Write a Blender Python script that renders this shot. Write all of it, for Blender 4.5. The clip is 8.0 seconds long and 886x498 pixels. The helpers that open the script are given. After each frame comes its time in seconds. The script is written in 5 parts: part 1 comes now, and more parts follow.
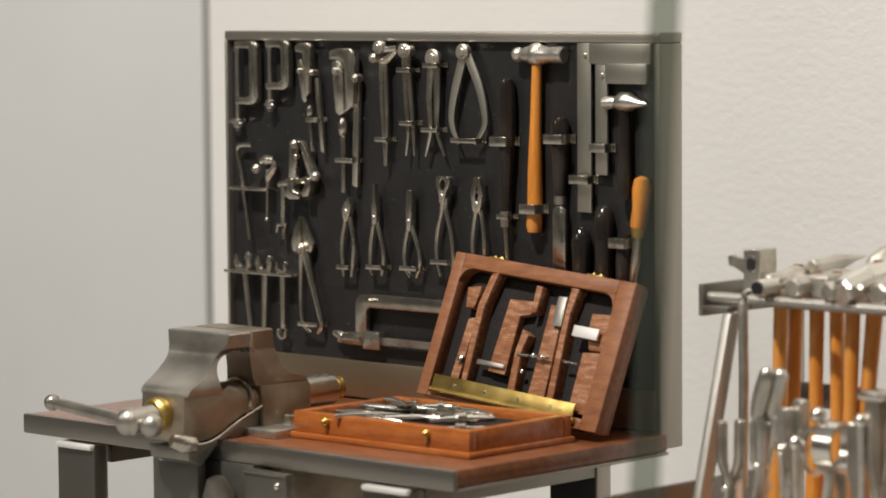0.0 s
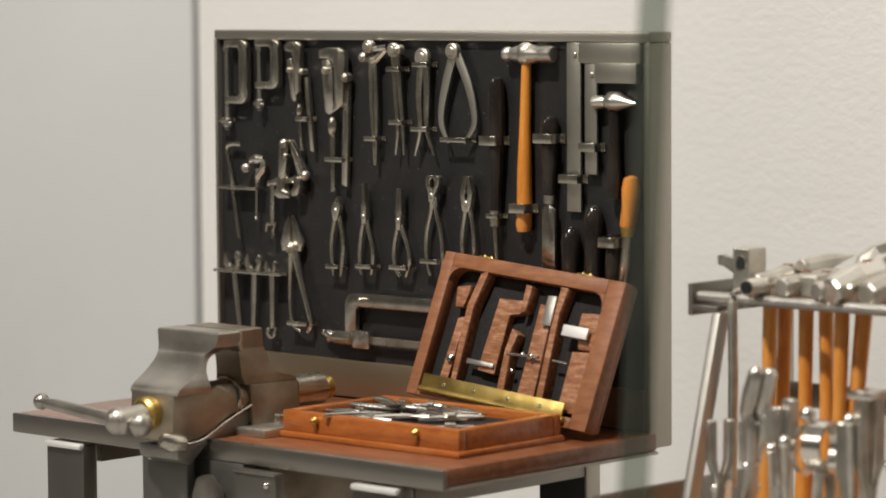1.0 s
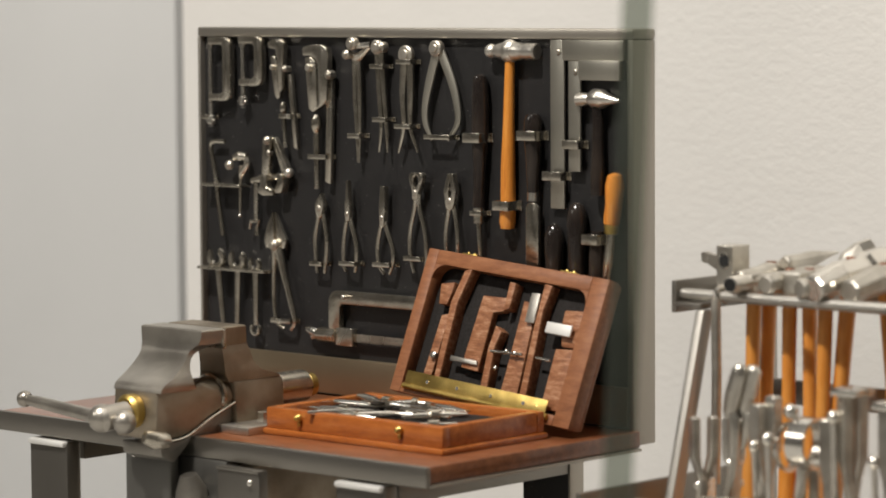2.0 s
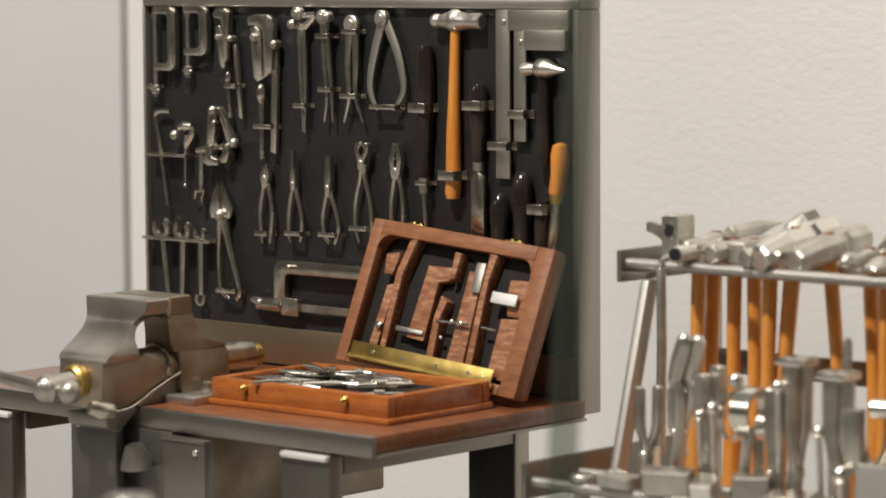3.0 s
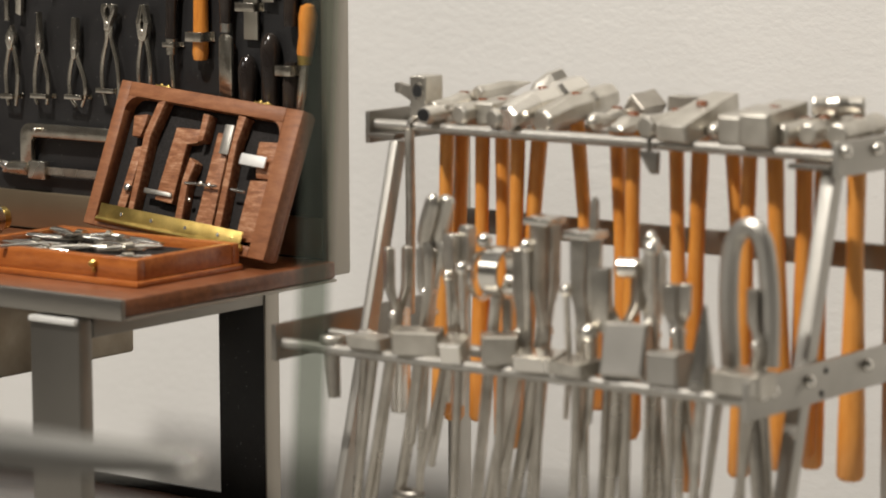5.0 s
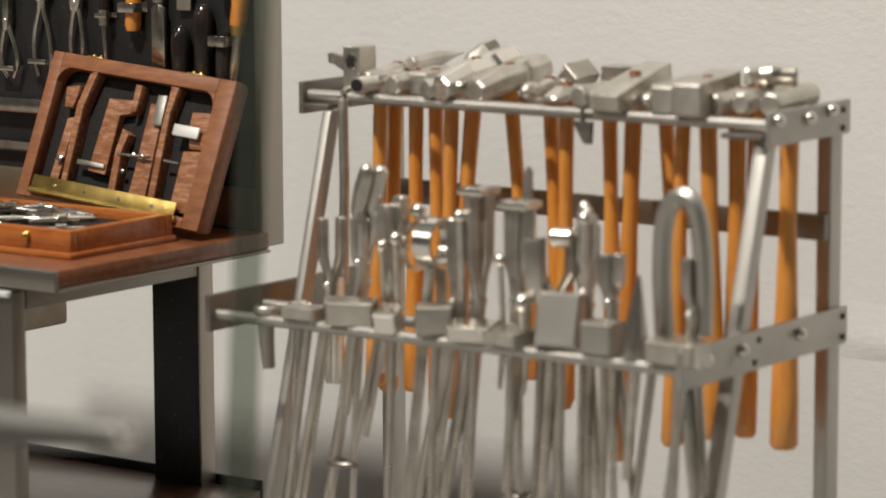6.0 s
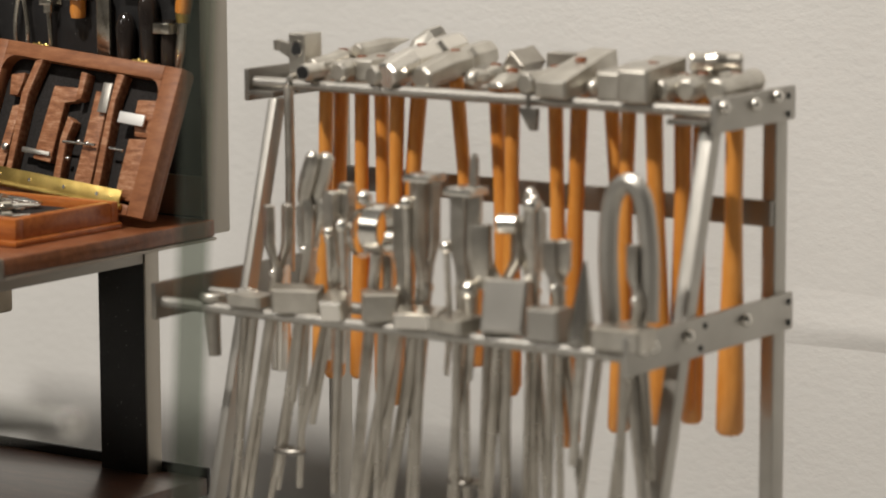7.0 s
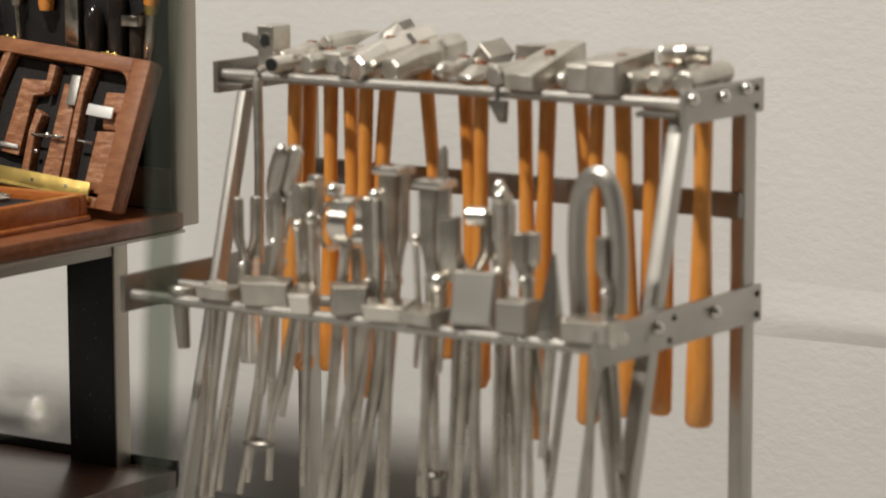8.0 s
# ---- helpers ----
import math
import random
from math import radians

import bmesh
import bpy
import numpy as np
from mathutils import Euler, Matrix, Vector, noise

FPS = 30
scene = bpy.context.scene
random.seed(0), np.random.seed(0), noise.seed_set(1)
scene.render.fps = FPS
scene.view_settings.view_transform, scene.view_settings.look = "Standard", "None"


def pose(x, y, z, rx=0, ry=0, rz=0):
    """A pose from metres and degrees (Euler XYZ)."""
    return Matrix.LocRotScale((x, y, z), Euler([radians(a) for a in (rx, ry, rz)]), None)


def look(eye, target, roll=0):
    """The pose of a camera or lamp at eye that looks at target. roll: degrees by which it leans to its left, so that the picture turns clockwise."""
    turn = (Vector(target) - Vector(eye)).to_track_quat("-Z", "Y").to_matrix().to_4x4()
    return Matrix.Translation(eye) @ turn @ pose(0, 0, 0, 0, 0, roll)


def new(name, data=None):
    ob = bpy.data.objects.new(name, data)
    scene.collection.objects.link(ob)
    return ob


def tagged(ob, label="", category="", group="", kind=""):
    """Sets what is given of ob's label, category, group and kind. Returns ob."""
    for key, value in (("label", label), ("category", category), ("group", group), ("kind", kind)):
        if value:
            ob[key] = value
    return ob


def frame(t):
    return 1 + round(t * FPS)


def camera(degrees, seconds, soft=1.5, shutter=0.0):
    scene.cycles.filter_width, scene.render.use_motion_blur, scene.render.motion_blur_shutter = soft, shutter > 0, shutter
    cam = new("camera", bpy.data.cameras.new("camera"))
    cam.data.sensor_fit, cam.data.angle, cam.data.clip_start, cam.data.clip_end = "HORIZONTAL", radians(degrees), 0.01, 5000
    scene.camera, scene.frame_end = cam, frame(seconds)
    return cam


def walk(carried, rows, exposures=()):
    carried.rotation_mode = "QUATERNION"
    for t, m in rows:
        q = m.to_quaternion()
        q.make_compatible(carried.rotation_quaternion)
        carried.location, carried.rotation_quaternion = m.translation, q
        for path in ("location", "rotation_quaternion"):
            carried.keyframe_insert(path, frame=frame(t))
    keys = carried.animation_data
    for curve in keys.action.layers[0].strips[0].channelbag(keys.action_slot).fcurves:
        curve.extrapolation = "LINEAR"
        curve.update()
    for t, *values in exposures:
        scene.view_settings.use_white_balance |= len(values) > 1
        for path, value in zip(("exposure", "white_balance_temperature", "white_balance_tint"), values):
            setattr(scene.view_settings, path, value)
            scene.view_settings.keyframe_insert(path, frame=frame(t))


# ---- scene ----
# ---- camera: a long lens that pans right and tilts down from one stand ----
cam = camera(16.0, 8.0, 1.8)
EYE = (0.0, 0.0, 0.372)
ROWS = [
    (0.0, 85.337, 0.430, 43.105),
    (0.5, 85.325, 0.405, 42.988),
    (1.0, 85.322, 0.390, 42.917),
    (2.5, 85.107, 0.340, 42.239),
    (3.0, 84.716, 0.310, 41.630),
    (3.5, 84.222, 0.255, 40.740),
    (4.0, 83.637, 0.180, 39.591),
    (4.5, 82.876, 0.165, 38.072),
    (5.0, 82.173, 0.185, 37.055),
    (6.5, 81.509, 0.195, 35.353),
    (7.0, 81.388, 0.190, 34.852),
    (7.5, 81.314, 0.180, 34.511),
    (8.0, 81.246, 0.165, 34.288),
]
walk(cam, [(t, pose(*EYE, rx, ry, rz)) for t, rx, ry, rz in ROWS], [(0.0, 0.0), (2.5, 0.0), (4.0, 0.07), (5.0, 0.03), (6.5, -0.15), (8.0, -0.15)])
cam.data.dof.use_dof = True
cam.data.dof.focus_distance = 1.385
cam.data.dof.aperture_fstop = 10.8

# ---- light: the spotlights of a museum case, above and in front of the things ----
world = bpy.data.worlds.new("room")
scene.world = world
world.use_nodes = True
world.node_tree.nodes["Background"].inputs[0].default_value = (1.0, 0.96, 0.91, 1)
world.node_tree.nodes["Background"].inputs[1].default_value = 0.10


def area_lamp(name, at, to, watts, size, colour):
    d = bpy.data.lights.new(name, "AREA")
    d.shape, d.size, d.energy, d.color = "DISK", size, watts, colour
    ob = new(name, d)
    ob.matrix_world = look(at, to)
    return tagged(ob, "warm museum spotlight above the display", "lamp")


area_lamp("spotlight", (-0.90, 0.11, 1.72), (-0.82, 1.06, 0.2), 40.5, 0.09, (1.0, 0.945, 0.865))
area_lamp("spotlight", (-1.95, -0.66, 1.42), (-0.9, 1.05, 0.2), 6.5, 0.45, (1.0, 0.95, 0.88))


# ---- materials ----
def material(name):
    m = bpy.data.materials.new(name)
    m.use_nodes = True
    nt = m.node_tree
    return m, nt, nt.nodes["Principled BSDF"]


def coords(nt, scale, stretch=(1, 1, 1)):
    tc, mp = nt.nodes.new("ShaderNodeTexCoord"), nt.nodes.new("ShaderNodeMapping")
    mp.inputs["Scale"].default_value = [scale * s for s in stretch]
    nt.links.new(tc.outputs["Object"], mp.inputs["Vector"])
    return mp.outputs["Vector"]


def noise_node(nt, vec, scale, detail=4.0, rough=0.55):
    n = nt.nodes.new("ShaderNodeTexNoise")
    n.inputs["Scale"].default_value, n.inputs["Detail"].default_value, n.inputs["Roughness"].default_value = scale, detail, rough
    nt.links.new(vec, n.inputs["Vector"])
    return n.outputs["Fac"]


def ramp(nt, fac, stops):
    r = nt.nodes.new("ShaderNodeValToRGB")
    el = r.color_ramp.elements
    while len(el) < len(stops):
        el.new(0.5)
    for e, (p, c) in zip(el, stops):
        e.position, e.color = p, (*c, 1) if len(c) == 3 else (c[0], c[0], c[0], 1)
    nt.links.new(fac, r.inputs["Fac"])
    return r.outputs["Color"]


def bump(nt, fac, bsdf, strength, distance):
    b = nt.nodes.new("ShaderNodeBump")
    b.inputs["Strength"].default_value, b.inputs["Distance"].default_value = strength, distance
    nt.links.new(fac, b.inputs["Height"])
    nt.links.new(b.outputs["Normal"], bsdf.inputs["Normal"])


def metal(name, dark, light, rough_lo, rough_hi, scale=60, metallic=1.0, bumps=0.15):
    m, nt, p = material(name)
    v = coords(nt, 1)
    n1, n2 = noise_node(nt, v, scale, 5), noise_node(nt, v, scale * 9, 3)
    nt.links.new(ramp(nt, n1, [(0.3, dark), (0.7, light)]), p.inputs["Base Color"])
    n3 = noise_node(nt, v, scale * 0.7, 2)
    nt.links.new(ramp(nt, n3, [(0.3, (rough_lo,)), (0.7, (rough_hi,))]), p.inputs["Roughness"])
    p.inputs["Metallic"].default_value = metallic
    if bumps:
        bump(nt, n2, p, bumps, 0.0004)
    return m


def wood(name, dark, mid, light, rough=0.35, scale=1.0, stretch=(40, 40, 6), coat=0.2, objrandom=False):
    m, nt, p = material(name)
    v = coords(nt, scale, stretch)
    n1, n2 = noise_node(nt, v, 5, 6, 0.65), noise_node(nt, v, 28, 3)
    mix = nt.nodes.new("ShaderNodeMath")
    mix.operation = "MULTIPLY_ADD"
    nt.links.new(n2, mix.inputs[0])
    mix.inputs[1].default_value = 0.35
    nt.links.new(n1, mix.inputs[2])
    fac = mix.outputs[0]
    if objrandom:
        oi, ad = nt.nodes.new("ShaderNodeObjectInfo"), nt.nodes.new("ShaderNodeMath")
        ad.operation = "MULTIPLY_ADD"
        nt.links.new(oi.outputs["Random"], ad.inputs[0])
        ad.inputs[1].default_value = 0.22
        nt.links.new(fac, ad.inputs[2])
        fac = ad.outputs[0]
    nt.links.new(ramp(nt, fac, [(0.42, dark), (0.66, mid), (0.92, light)]), p.inputs["Base Color"])
    p.inputs["Roughness"].default_value = rough
    p.inputs["Coat Weight"].default_value = coat
    p.inputs["Coat Roughness"].default_value = 0.2
    bump(nt, fac, p, 0.25, 0.0003)
    return m


def plaster():
    m, nt, p = material("wall_plaster")
    v = coords(nt, 1)
    n1, n2 = noise_node(nt, coords(nt, 1, (0.7, 1, 1.1)), 270, 3, 0.55), noise_node(nt, v, 6, 3)
    nt.links.new(ramp(nt, n2, [(0.3, (0.66, 0.645, 0.62)), (0.7, (0.71, 0.695, 0.67))]), p.inputs["Base Color"])
    p.inputs["Roughness"].default_value = 0.75
    bump(nt, n1, p, 0.32, 0.0010)
    return m


def painted(name, c1, c2, rough=0.5, scale=30, bumps=0.1):
    m, nt, p = material(name)
    v = coords(nt, 1)
    n1, n2 = noise_node(nt, v, scale, 5), noise_node(nt, v, scale * 12, 3)
    nt.links.new(ramp(nt, n1, [(0.3, c1), (0.7, c2)]), p.inputs["Base Color"])
    nt.links.new(ramp(nt, n2, [(0.3, (rough * 0.8,)), (0.7, (min(1, rough * 1.2),))]), p.inputs["Roughness"])
    if bumps:
        bump(nt, n2, p, bumps, 0.0003)
    return m


PLASTER = plaster()
PANEL = painted("white_panel", (0.605, 0.61, 0.61), (0.645, 0.65, 0.65), 0.55, 4, 0.03)
GREY_FLOOR = painted("grey_floor_paint", (0.34, 0.335, 0.32), (0.40, 0.39, 0.375), 0.6, 25, 0.1)
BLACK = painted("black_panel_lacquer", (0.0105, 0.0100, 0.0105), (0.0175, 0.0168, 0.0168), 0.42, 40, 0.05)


def dusty(m, amount):
    """Pale specks of dust on a dark surface."""
    nt = m.node_tree
    p = nt.nodes["Principled BSDF"]
    was = p.inputs["Base Color"].links[0].from_socket
    mask = ramp(nt, noise_node(nt, coords(nt, 1), 850, 1, 0.4), [(0.735, (0.0,)), (0.80, (amount,))])
    mx = nt.nodes.new("ShaderNodeMix")
    mx.data_type = "RGBA"
    nt.links.new(mask, mx.inputs[0])
    nt.links.new(was, mx.inputs[6])
    mx.inputs[7].default_value = (0.5, 0.48, 0.45, 1)
    nt.links.new(mx.outputs[2], p.inputs["Base Color"])


dusty(BLACK, 0.45)
GALLERY = painted("dim_gallery_paint", (0.20, 0.193, 0.182), (0.24, 0.232, 0.218), 0.7, 4, 0.03)
DARK_GAP = painted("seam_shadow_rubber", (0.008, 0.008, 0.008), (0.012, 0.012, 0.012), 0.7)
STEEL = metal("tarnished_tool_steel", (0.42, 0.385, 0.32), (0.74, 0.695, 0.605), 0.16, 0.30, 90, 0.97, 0.20)
NICKEL = metal("satin_nickelled_steel", (0.46, 0.43, 0.38), (0.78, 0.745, 0.68), 0.28, 0.44, 80, 0.95, 0.12)
BRIGHT = metal("polished_steel", (0.70, 0.67, 0.615), (0.80, 0.77, 0.71), 0.20, 0.31, 40, 1.0, 0)
POLISHED = metal("mirror_polished_steel", (0.78, 0.76, 0.72), (0.84, 0.82, 0.78), 0.05, 0.09, 40, 1.0, 0)
SHEET = metal("satin_sheet_steel", (0.40, 0.37, 0.325), (0.46, 0.43, 0.38), 0.38, 0.48, 9, 0.95, 0.012)
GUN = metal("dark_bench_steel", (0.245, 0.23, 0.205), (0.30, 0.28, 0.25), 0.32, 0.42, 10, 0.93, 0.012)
CAST = metal("worn_cast_steel", (0.30, 0.275, 0.24), (0.47, 0.44, 0.39), 0.28, 0.46, 55, 0.88, 0.10)
RUSTY = metal("brown_tarnished_steel", (0.25, 0.205, 0.15), (0.40, 0.345, 0.27), 0.32, 0.50, 60, 0.85, 0.12)
DULL = metal("dull_dark_steel", (0.15, 0.145, 0.135), (0.20, 0.195, 0.18), 0.42, 0.52, 10, 0.9, 0)
# Strip steel tinted brown: the wood's reflection put into the colour.
WOOD_TINT = metal("wood_reflection_steel", (0.36, 0.285, 0.19), (0.44, 0.36, 0.25), 0.34, 0.46, 14, 0.9, 0.03)
# Pale colour standing in for bright reflections on the clip and leg tops.
PALE_SHEEN = metal("pale_sheen_steel", (0.78, 0.77, 0.74), (0.86, 0.85, 0.82), 0.42, 0.52, 60, 0.55, 0)
FORGED = metal("forged_tool_steel", (0.42, 0.39, 0.34), (0.70, 0.67, 0.605), 0.26, 0.44, 60, 0.95, 0.08)
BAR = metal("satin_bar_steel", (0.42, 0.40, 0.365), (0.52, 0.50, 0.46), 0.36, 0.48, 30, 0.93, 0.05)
PIVOT = metal("worn_rivet_steel", (0.40, 0.37, 0.315), (0.62, 0.58, 0.51), 0.34, 0.48, 90, 0.95, 0.1)
SQUARE = metal("olive_grey_ground_steel", (0.36, 0.345, 0.295), (0.46, 0.44, 0.385), 0.36, 0.46, 25, 0.93, 0.04)
REIN = metal("drawn_rein_steel", (0.40, 0.37, 0.32), (0.58, 0.545, 0.485), 0.24, 0.36, 60, 0.96, 0.08)
BRASS = metal("yellow_brass", (0.46, 0.32, 0.09), (0.70, 0.51, 0.17), 0.26, 0.46, 130, 1.0, 0.15)
HANDLE_BLACK = painted("black_stained_handle", (0.014, 0.011, 0.010), (0.036, 0.028, 0.023), 0.16, 60, 0.06)
ORANGE = wood("oiled_orange_handle_wood", (0.46, 0.145, 0.02), (0.62, 0.23, 0.035), (0.72, 0.31, 0.065), 0.32, 1.0, (60, 60, 7), 0.3, True)
CHERRY = wood("cherry_bench_wood", (0.11, 0.034, 0.015), (0.19, 0.066, 0.027), (0.28, 0.11, 0.048), 0.28, 1.0, (9, 45, 45), 0.4)
BOXWOOD = wood("red_brown_box_wood", (0.22, 0.055, 0.014), (0.38, 0.11, 0.022), (0.50, 0.17, 0.04), 0.28, 1.0, (10, 60, 60), 0.35)
WALNUT = wood("figured_walnut", (0.125, 0.045, 0.019), (0.26, 0.102, 0.042), (0.52, 0.30, 0.18), 0.5, 1.0, (24, 110, 110), 0.06)
RIMWOOD = wood("brown_lid_wood", (0.17, 0.064, 0.028), (0.245, 0.096, 0.041), (0.33, 0.145, 0.066), 0.45, 1.0, (16, 70, 70), 0.08)
FELT = painted("dark_velvet_lining", (0.005, 0.0035, 0.003), (0.010, 0.007, 0.006), 0.95, 80, 0.1)
DARKWOOD = wood("dark_shelf_wood", (0.035, 0.016, 0.009), (0.07, 0.03, 0.016), (0.12, 0.055, 0.03), 0.35, 1.0, (9, 45, 45), 0.4)


def glass_mat():
    m, nt, p = material("green_glass_edge")
    out = nt.nodes["Material Output"]
    tr, mx = nt.nodes.new("ShaderNodeBsdfTransparent"), nt.nodes.new("ShaderNodeMixShader")
    tr.inputs[0].default_value = (0.66, 0.685, 0.65, 1)
    p.inputs["Base Color"].default_value, p.inputs["Roughness"].default_value = (0.23, 0.26, 0.215, 1), 0.25
    mx.inputs[0].default_value = 0.13
    nt.links.new(tr.outputs[0], mx.inputs[1])
    nt.links.new(p.outputs[0], mx.inputs[2])
    nt.links.new(mx.outputs[0], out.inputs["Surface"])
    return m


GLASS = glass_mat()


# ---- mesh helpers ----
def link(name, bm, mat, parent=None, label="", smooth=True):
    me = bpy.data.meshes.new(name)
    bmesh.ops.recalc_face_normals(bm, faces=bm.faces)
    bm.to_mesh(me)
    bm.free()
    me.materials.append(mat)
    if smooth:
        me.shade_smooth()
        me.set_sharp_from_angle(angle=radians(38))
    ob = new(name, me)
    if parent:
        ob.parent = parent
        ob.matrix_parent_inverse = Matrix.Identity(4)
    if label:
        ob["label"] = label
    return ob


part = link


def thing(name, at, label, category, group="", rot=(0, 0, 0)):
    e = new(name)
    e.empty_display_size = 0.01
    e.matrix_world = pose(*at, *rot)
    return tagged(e, label, category, group)


def block(lo, hi, bevel=0.0, m=None, bm=None):
    """A box between two corners with rounded edges, turned by m."""
    b = bmesh.new()
    size, mid = [h - l for l, h in zip(lo, hi)], [(h + l) / 2 for l, h in zip(lo, hi)]
    bmesh.ops.create_cube(b, size=1)
    bmesh.ops.transform(b, matrix=Matrix.Translation(mid) @ Matrix.Diagonal((*size, 1)), verts=b.verts)
    if bevel:
        bmesh.ops.bevel(b, geom=list(b.edges), offset=min(bevel, 0.45 * min(abs(s) for s in size)), segments=2, affect="EDGES", profile=0.5)
    if m:
        bmesh.ops.transform(b, matrix=m, verts=b.verts)
    return merge(bm, b) if bm else b


def merge(a, b):
    me = bpy.data.meshes.new("tmp")
    b.to_mesh(me)
    b.free()
    a.from_mesh(me)
    bpy.data.meshes.remove(me)
    return a


def tube(points, radii, n=12, squash=1.0, bm=None, caps=True, flat=None):
    """A round bar along points, with a radius at each; flat: the direction in which it is squashed."""
    b = bmesh.new()
    pts = [Vector(p) for p in points]
    if not isinstance(radii, (list, tuple)):
        radii = [radii] * len(pts)
    rings, up = [], Vector(flat).normalized() if flat else None
    for i, p in enumerate(pts):
        d = (pts[min(i + 1, len(pts) - 1)] - pts[max(i - 1, 0)]).normalized()
        ref = up or (Vector((0, 0, 1)) if abs(d.z) < 0.9 else Vector((1, 0, 0)))
        side = d.cross(ref)
        side.normalize()
        nrm = side.cross(d).normalized()
        rings.append([b.verts.new(p + radii[i] * (math.cos(a) * side + squash * math.sin(a) * nrm)) for a in (2 * math.pi * (k + 0.5) / n for k in range(n))])
    for r, s in zip(rings, rings[1:]):
        for k in range(n):
            b.faces.new((r[k], r[(k + 1) % n], s[(k + 1) % n], s[k]))
    if caps:
        b.faces.new(rings[0][::-1])
        b.faces.new(rings[-1])
    return merge(bm, b) if bm else b


def smooth_path(points, steps=6):
    """Points along a smooth curve through the given ones."""
    p = [Vector(q) for q in points]
    p = [2 * p[0] - p[1]] + p + [2 * p[-1] - p[-2]]
    out = []
    for i in range(1, len(p) - 2):
        for k in range(steps):
            t = k / steps
            a, b, c, d = p[i - 1:i + 3]
            out.append(0.5 * (2 * b + t * (c - a) + t * t * (2 * a - 5 * b + 4 * c - d) + t ** 3 * (3 * b - a - 3 * c + d)))
    return out + [p[-2]]


def prism(outline, depth, axis="Y", at=0.0, bevel=0.0, bm=None):
    """A plate of the given outline (two coordinates across the axis), from at to at + depth along the axis."""
    b = bmesh.new()
    put = {"Y": lambda u, v: (u, at, v), "X": lambda u, v: (at, u, v), "Z": lambda u, v: (u, v, at)}[axis]
    f = b.faces.new([b.verts.new(put(*q)) for q in outline])
    e = bmesh.ops.extrude_face_region(b, geom=[f])
    vec = {"X": (depth, 0, 0), "Y": (0, depth, 0), "Z": (0, 0, depth)}[axis]
    bmesh.ops.translate(b, vec=vec, verts=[g for g in e["geom"] if isinstance(g, bmesh.types.BMVert)])
    if bevel:
        edges = [g for g in b.edges if len(g.link_faces) == 2 and g.calc_face_angle(0) > 0.5]
        bmesh.ops.bevel(b, geom=edges, offset=bevel, segments=2, affect="EDGES", profile=0.5)
    return merge(bm, b) if bm else b


def cylinder(a, c, r, n=16, r2=None, bm=None, bevel=0.0):
    a, c = Vector(a), Vector(c)
    r2 = r if r2 is None else r2
    if bevel:
        d = (c - a).normalized() * bevel
        return tube([a, a + d, c - d, c], [r - bevel, r, r2, r2 - bevel], n, bm=bm)
    return tube([a, c], [r, r2], n, bm=bm)


def ball(at, r, bm=None, squash=(1, 1, 1)):
    b = bmesh.new()
    bmesh.ops.create_uvsphere(b, u_segments=14, v_segments=9, radius=r)
    bmesh.ops.transform(b, matrix=Matrix.Translation(at) @ Matrix.Diagonal((*squash, 1)), verts=b.verts)
    return merge(bm, b) if bm else b


def arc(cx, cy, r, a0, a1, n=10):
    return [(cx + r * math.cos(radians(a0 + (a1 - a0) * k / n)), cy + r * math.sin(radians(a0 + (a1 - a0) * k / n))) for k in range(n + 1)]


# ---- the case: walls, floor, glass ----
WALL = 1.25
wall = tagged(link("wall_north", block((-1.356, WALL, 0), (1.6, WALL + 0.1, 2.2)), PLASTER), "off-white rough plaster wall behind the tools", "wall", kind="structure")
panel = tagged(link("wall_panel", block((-3.2, WALL, 0), (-1.363, WALL + 0.1, 2.2), 0.001), PANEL), "smooth white wall panel beside a seam", "wall", kind="structure")
gap = tagged(link("wall_seam", block((-1.363, WALL + 0.014, 0), (-1.356, WALL + 0.1, 2.2)), DARK_GAP), "narrow dark seam between wall panels", "trim", kind="structure")
floor = tagged(link("floor", block((-3.2, -1.6, -0.06), (1.6, WALL, 0.0)), GREY_FLOOR), "grey painted floor of the display case", "floor", kind="structure")
for name, lo, hi in (("wall_west", (-3.3, -1.6, 0), (-3.2, WALL + 0.1, 2.2)), ("wall_east", (1.6, -1.6, 0), (1.7, WALL + 0.1, 2.2)), ("wall_south", (-3.3, -1.7, 0), (1.7, -1.6, 2.2))):
    tagged(link(name, block(lo, hi), GALLERY), "plain grey gallery wall", "wall", kind="structure")
tagged(link("ceiling", block((-3.3, -1.7, 2.2), (1.7, WALL + 0.1, 2.3)), GALLERY), "plain grey ceiling above the display", "ceiling", kind="structure")

# Added ridge whose shape stands in for a soft shadow band.
bm = bmesh.new()
rows = []
for k in range(25):
    x = -0.74 + 2.34 * (k / 24) ** 2
    g = min(1.0, (x + 0.74) / 0.16)
    rows.append([bm.verts.new((x, WALL - 0.0002 - g * d, z)) for d, z in ((-0.0004, 0.140), (0.0003, 0.135), (0.0011, 0.130), (0.0020, 0.1255), (0.0024, 0.1225), (0.0019, 0.1195), (-0.0004, 0.1140))])
for a, b in zip(rows, rows[1:]):
    for k in range(6):
        bm.faces.new((a[k], a[k + 1], b[k + 1], b[k]))
tagged(link("shadow_band_ridge", bm, PLASTER), "low plaster ridge added to shape a soft shadow band", "trim", kind="structure")

fin = thing("glass_fin", (-0.5922, 0.70, 0.0), "upright clear glass fin with a green edge", "glass panel", "", (0, 3.2, 0))
fin_pane = part("pane", block((0, -0.004, 0), (0.0056, 0.004, 1.2), 0.0006), GLASS, fin)
fin_pane.visible_shadow = False
part("foot_clamp", block((-0.004, -0.012, 0.0), (0.0110, 0.012, 0.012), 0.001), GUN, fin)

